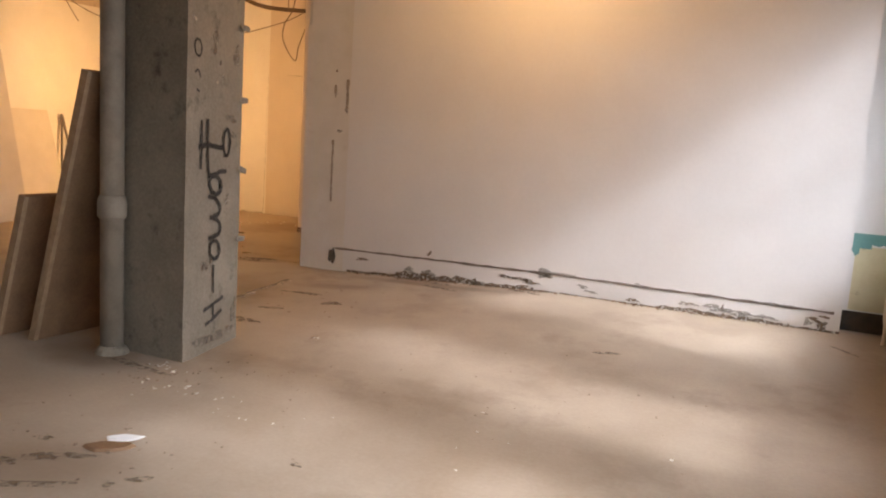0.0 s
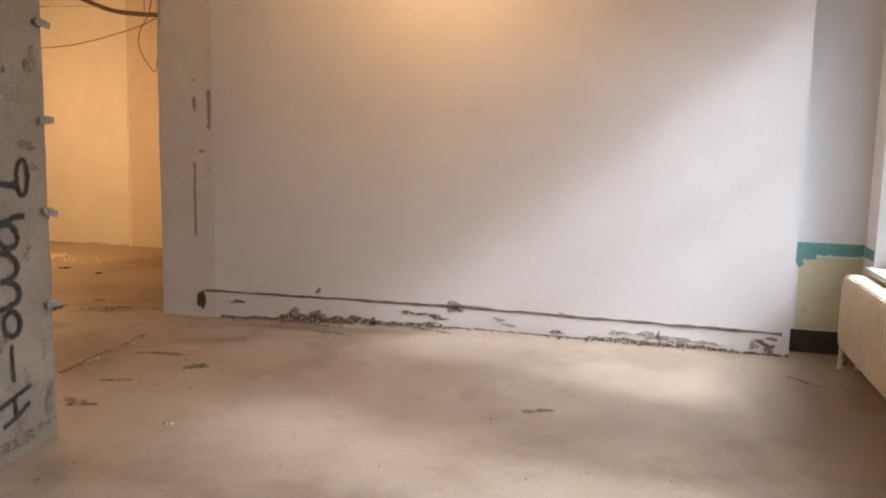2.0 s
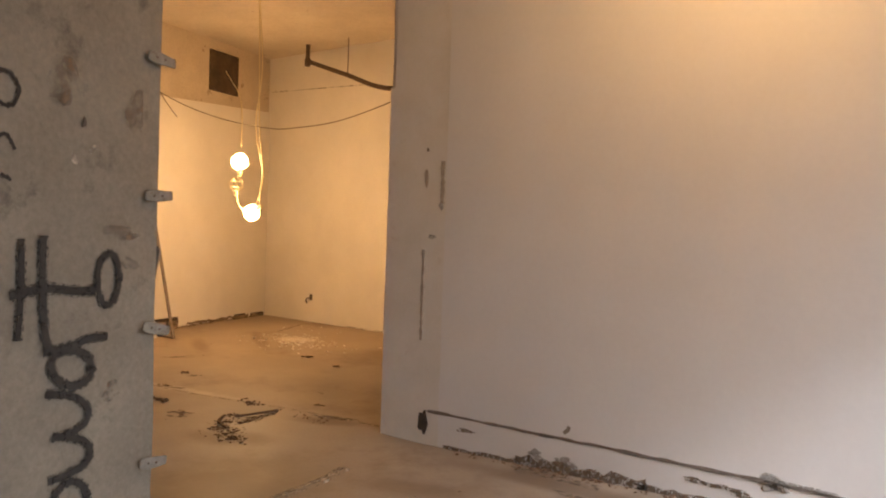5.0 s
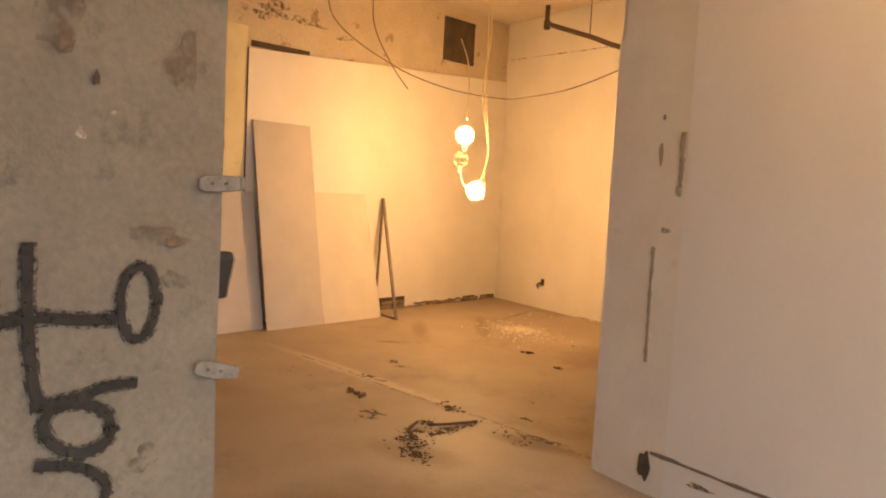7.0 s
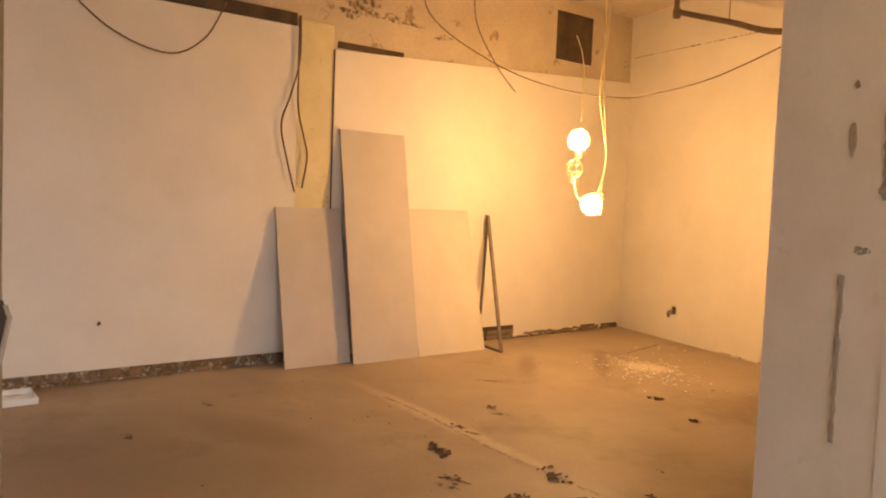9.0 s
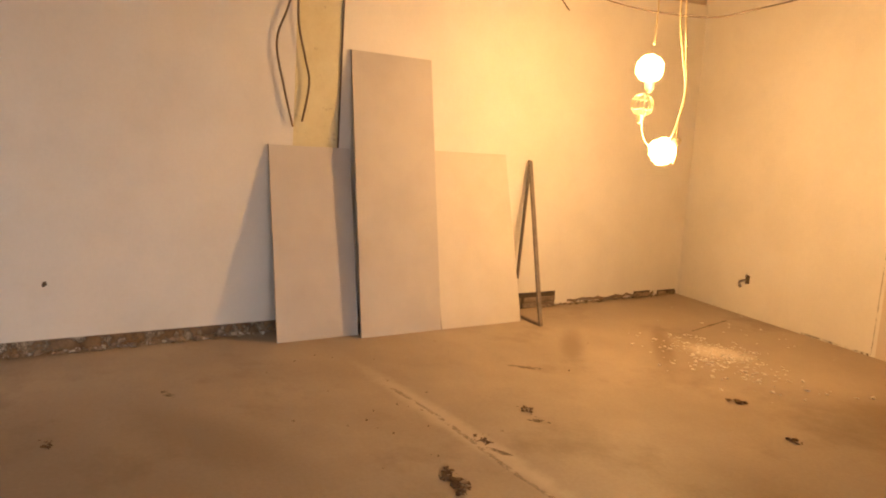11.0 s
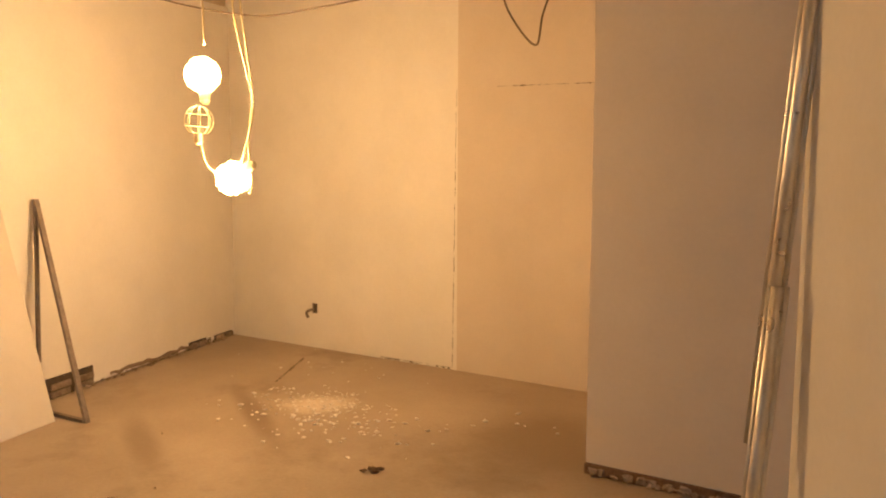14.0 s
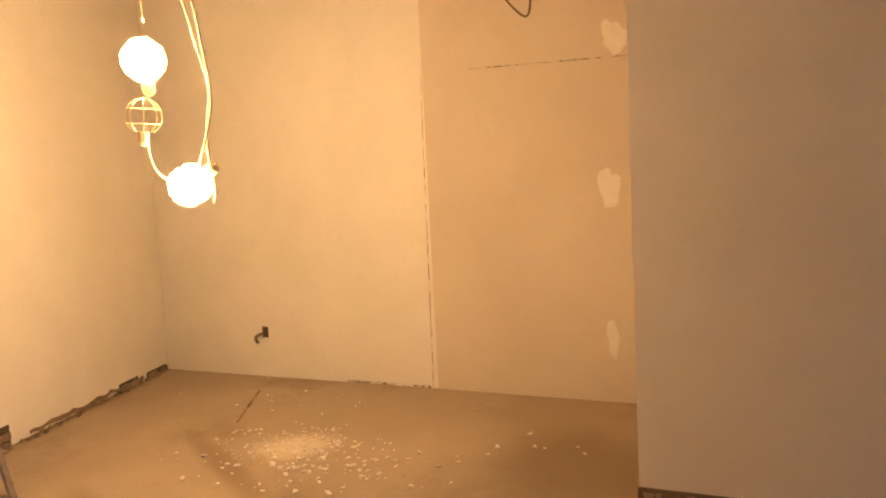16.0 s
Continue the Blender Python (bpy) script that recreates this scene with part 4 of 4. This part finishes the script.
# ---- back room details ----
# broken niche and rubble at the foot of the side wall
for y0, y1, h in ((1.0, 1.84, 0.15), (2.95, 3.2, 0.07), (3.32, 3.6, 0.06)):
    s0, s1 = wall_s(y0), wall_s(y1)
    wall_mark("wall_niche", wall_slab(bmesh.new(), s0, s1, -0.02, 0.004, 0.0, h), M_DARK, "dark broken hole along the wall foot", "hole")
    bricks = thing("broken_bricks", "broken dark bricks showing in the wall foot", "bricks", on_wall(s0, 0, 0))
    n = max(2, int((y1 - y0) / 0.17))
    for i in range(n):
        for j in range(2 if h > 0.1 else 1):
            a = WALL_D * ((s1 - s0) * (i + 0.08 + 0.1 * rng.random()) / n) + UP * (0.008 + 0.052 * j) + WALL_N * (0.0 + 0.008 * rng.random())
            part("brick", slab(bmesh.new(), a, WALL_D * ((s1 - s0) / n * 0.82), WALL_N * 0.014, UP * 0.042), M_RUBBLE, bricks)
line = [on_wall(wall_s(2.0) + 1.3 * i / 24, 0.003, 0.035 + rng.uniform(-0.012, 0.018)) for i in range(25)]
wall_mark("broken_foot", ribbon(bmesh.new(), line, 0.03, WALL_N, 0.005, rng), M_STAIN, "crumbling dark line at the wall foot")
bm = bmesh.new()
for _ in range(240):
    s = rng.choice((rng.uniform(-3.5, wall_s(-1.05)), rng.uniform(-2.5, wall_s(-1.05)), rng.uniform(wall_s(1.35), wall_s(3.5)), rng.uniform(-1.2, 0.3)))
    p = on_wall(s, rng.uniform(-0.03, 0.05) if s < 1 else rng.uniform(0.0, 0.05), 0.0)
    chunk(bm, (p.x, p.y, 0.001), rng.uniform(0.012, 0.055), rng, 0.8)
tagged(finish(bm, "side_wall_rubble", M_RUBBLE), "brown rubble in the gap under the side wall", "rubble", kind="stuff")
bm = bmesh.new()
for _ in range(70):
    x = rng.uniform(-2.0, -0.9)
    chunk(bm, (x, 2.225 + rng.uniform(-0.02, 0.012), 0.001), rng.uniform(0.02, 0.07), rng, 0.9)
tagged(finish(bm, "pier_rubble", M_RUBBLE), "brown rubble along the broken pier foot", "rubble", kind="stuff")
bm = bmesh.new()
for _ in range(90):
    p = on_wall(rng.uniform(-3.5, wall_s(-1.05)), rng.uniform(-0.02, 0.03), 0.0)
    chunk(bm, (p.x, p.y, 0.001), rng.uniform(0.015, 0.06), rng, 0.6)
tagged(finish(bm, "pale_wall_rubble", M_PLASTER_BIT), "pale broken plaster bits under the side wall", "rubble", kind="stuff")
wall_mark("rubble_gap", wall_slab(bmesh.new(), -4.2, wall_s(-0.87), -0.030, -0.020, 0.0, 0.112), M_EARTH, "dark brown rubble gap under the drywall", "gap")

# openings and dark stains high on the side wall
vent = thing("wall_vent", "square vent hole high on the wall, its shade a black sheet", "vent", on_wall(wall_s(2.64), 0, 3.54))
# no real depth: a black sheet paints the shaded inside of the vent
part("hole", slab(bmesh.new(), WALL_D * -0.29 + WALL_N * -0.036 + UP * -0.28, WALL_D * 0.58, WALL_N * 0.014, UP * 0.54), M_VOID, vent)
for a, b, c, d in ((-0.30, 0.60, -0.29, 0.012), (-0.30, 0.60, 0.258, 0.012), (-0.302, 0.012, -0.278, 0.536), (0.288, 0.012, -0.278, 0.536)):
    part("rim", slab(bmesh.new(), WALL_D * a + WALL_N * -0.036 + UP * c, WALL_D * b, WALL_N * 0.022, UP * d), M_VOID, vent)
# flat black strips stand for the shade in the gaps
wall_mark("wall_gap", wall_slab(bmesh.new(), wall_s(-0.46), wall_s(0.26), -0.035, -0.018, 2.93, 2.99), M_VOID, "black strip for the shade in the gap above the drywall", "gap")
wall_mark("wall_gap", wall_slab(bmesh.new(), wall_s(-2.6), wall_s(-0.88), -0.035, -0.010, 3.06, 3.17), M_VOID, "black strip for the shade in the gap above the drywall", "gap")
for y, z, ru, rw in ((-0.2, 3.36, 0.22, 0.07), (0.2, 3.30, 0.2, 0.04), (0.75, 3.22, 0.1, 0.03), (-0.35, 3.27, 0.12, 0.04)):
    wall_mark("soot_stain", blot(bmesh.new(), on_wall(wall_s(y), -0.029, z), WALL_D, UP, ru, rw, rng, 0.003, 20, 0.6), M_DIRT, "dark stain on the old plaster", "stain")
wall_mark("wall_dot", blot(bmesh.new(), on_wall(wall_s(-2.48), 0.001, 0.46), WALL_D, UP, 0.016, 0.016, rng, 0.003), M_VOID, "small dark hole in the drywall", "hole")

# drywall seams on the back wall
# thin added panel: its darker tone paints the dimmer right half of the wall
wall_mark("bare_drywall", slab(bmesh.new(), (-3.69, BACK_Y - 0.004, 0.0), (1.655, 0, 0), (0, 0.0035, 0), (0, 0, CEIL - 0.005)), M_GYPSUM, "tan drywall sheet on the back wall, darkened for lamp falloff", "drywall")
def back_line(pts, w, mtl, label):
    wall_mark("drywall_seam", ribbon(bmesh.new(), [(x, BACK_Y - 0.005, z) for x, z in pts], w, (0, -1, 0), 0.002, rng), mtl, label, "seam")


back_line([(-3.70 - 0.03 * (2.23 - z) / 2.2 + rng.uniform(-0.003, 0.003), z) for z in [0.02 + 2.21 * i / 22 for i in range(23)]], 0.006, M_DIRT, "thin vertical drywall seam")
back_line([(-3.35 + 1.3 * i / 12, 2.235 - 0.03 * i / 12) for i in range(13)], 0.008, M_DIRT, "thin horizontal drywall seam")
back_line([(-4.45 + 0.7 * i / 10, 0.012) for i in range(11)], 0.016, M_DIRT, "dark open joint at the drywall foot")
back_line([(-6.2 + 2.2 * i / 10, 3.44 - 0.06 * i / 10) for i in range(11)], 0.012, M_DIRT, "dark line along the drywall top")
for x, z, ru, rw in ((-2.36, 2.33, 0.075, 0.11), (-2.42, 1.40, 0.065, 0.14), (-2.42, 0.42, 0.045, 0.115)):
    wall_mark("spackle_patch", blot(bmesh.new(), (x, BACK_Y - 0.005, z), X, Z, ru, rw, rng, 0.004, 18, 0.3), M_SPACKLE, "pale dab of spackle on the drywall")


def outlet_box(at, u, nrm, label):
    ob = thing("outlet_box", label, "outlet", at)
    u, nrm = Vector(u), Vector(nrm)
    part("box", slab(bmesh.new(), u * -0.004 - UP * 0.035, u * 0.042, nrm * 0.006, UP * 0.085), M_VOID, ob)
    part("rim", slab(bmesh.new(), u * -0.012 - UP * 0.04, u * 0.007, nrm * 0.01, UP * 0.095), M_GREYMARK, ob)
    part("tail", tube(bmesh.new(), spline([nrm * 0.006, nrm * 0.03 + u * -0.05 + UP * -0.02, nrm * 0.02 + u * -0.075 + UP * -0.05, nrm * 0.012 + u * -0.06 + UP * -0.085]), 0.013, 6), M_GREYMARK, ob)
    return ob


outlet_box((-5.20, BACK_Y - 0.001, 0.355), (1, 0, 0), (0, -1, 0), "open dark outlet box with loose wires")
outlet_box(on_wall(wall_s(-3.2), 0.001, 0.36), -WALL_D, WALL_N, "open dark outlet box low on the wall")

# white metal tray on the floor by the side wall
tray = thing("lamp_tray", "white enamelled metal lamp tray lying on the floor", "lamp tray", (-4.17, -3.10, 0.002))
tray.rotation_euler = (0, 0, radians(14))
part("pan", box(-0.16, 0.16, -0.55, 0.22, 0.0, 0.012, 0.004), M_TRAY, tray)
for x in (-0.16, 0.15):
    part("rim", box(x, x + 0.012, -0.55, 0.22, 0.012, 0.05, 0.003), M_TRAY, tray)
part("rim", box(-0.147, 0.149, 0.208, 0.22, 0.012, 0.05, 0.003), M_TRAY, tray)

# metal edge studs at the lining of the opening
stud = thing("metal_stud", "bright galvanised metal edge strip leaning at the lining", "metal stud", (-1.06, 0.955, 0))


def bead_strip(bm, foot, top, r):
    """A rolled metal bead with a narrow flange on each side."""
    foot, top = Vector(foot), Vector(top)
    tube(bm, [foot, foot.lerp(top, 0.5), top], r, 14)
    for dx in (-1, 1):
        slab(bm, foot + Vector((dx * r * 0.8, 0.004, 0)), (dx * 0.017, 0.002, 0), top - foot, (0, 0.003, 0))
    return bm


smooth(part("upper_strip", bead_strip(bmesh.new(), (0.062, 0.0, 0.75), (0.23, 0.0, 3.0), 0.020), M_STEEL, stud))
smooth(part("lower_strip", bead_strip(bmesh.new(), (0.025, -0.022, 0.0), (0.112, -0.022, 1.25), 0.019), M_STEEL, stud, "bright lower strip"))

# ---- cables and pipe overhead ----
def cable(name, pts, label, r=0.006, mtl=M_CABLE, n=8):
    pts = [Vector(p) for p in pts]
    ob = thing(name, label, "cable", pts[0])
    smooth(part("strand", tube(bmesh.new(), [p - pts[0] for p in spline(pts, n)], r, 7), mtl, ob))
    return ob


cable("hanging_cable", [(-5.15, 0.35, CEIL), (-5.16, 0.42, 3.36), (-5.08, 1.1, 2.94), (-4.92, 1.75, 2.73), (-4.45, 2.2, 2.62), (-3.9, 2.2, 2.60), (-3.2, 2.2, 2.64), (-2.4, 2.2, 2.80), (-2.06, 2.2, 2.92)], "black cable sagging across the back room")
cable("hanging_cable", [(-5.35, 1.0, CEIL), (-5.36, 1.02, 3.42), (-5.42, 1.3, 3.0), (-5.55, 1.62, 2.75)], "short black cable hanging from the ceiling", 0.006)
cable("wire_loop", [(-2.70, 3.0, CEIL), (-2.76, 2.98, 3.2), (-2.93, 2.98, 2.90), (-2.93, 2.98, 2.66), (-2.72, 2.98, 2.39), (-2.66, 2.98, 2.60), (-2.50, 2.98, 2.95), (-2.35, 3.0, 3.2), (-2.3, 3.0, CEIL)], "dark wire loop hanging by the back wall", 0.007)
WIRES = (((-0.87, 3.14), (-0.87, 2.75), (-0.95, 2.42), (-1.03, 2.16), (-0.97, 1.85), (-0.89, 1.56)), ((-0.88, 3.14), (-0.88, 2.6), (-0.87, 2.3), (-0.81, 2.05), (-0.775, 1.88), (-0.82, 1.6)))
for run in WIRES:
    cable("wall_wire", [on_wall(wall_s(y), 0.035, z) for y, z in run], "loose black wire hanging down the side wall", 0.008)
cable("wall_wire", [on_wall(wall_s(y), 0.06, z) for y, z in ((-2.85, 3.1), (-2.45, 2.76), (-2.01, 2.63), (-1.72, 2.80), (-1.55, 3.12))], "black cable looping down the side wall", 0.007)
pipe = thing("sprinkler_pipe", "dark rusty pipe sloping along the back wall", "pipe", (-5.0, 3.3, 3.85))
part("pipe", tube(bmesh.new(), spline([(0, 0, 0.1), (0, 0, -0.12), (0.06, 0, -0.15), (0.8, 0, -0.40), (1.5, 0, -0.63), (2.6, 0, -0.72), (3.0, 0, -0.74)], 6), 0.030, 10), M_RUST, pipe)
part("elbow", lathe([(0.034, -0.2), (0.044, -0.19), (0.044, -0.10), (0.034, -0.09)], 10), M_RUST, pipe)
for x, z in ((0.8, -0.40), (1.9, -0.66)):
    part("hanger", tube(bmesh.new(), [(x, 0, z), (x, 0, 0.1)], 0.006, 6), M_RUST, pipe)
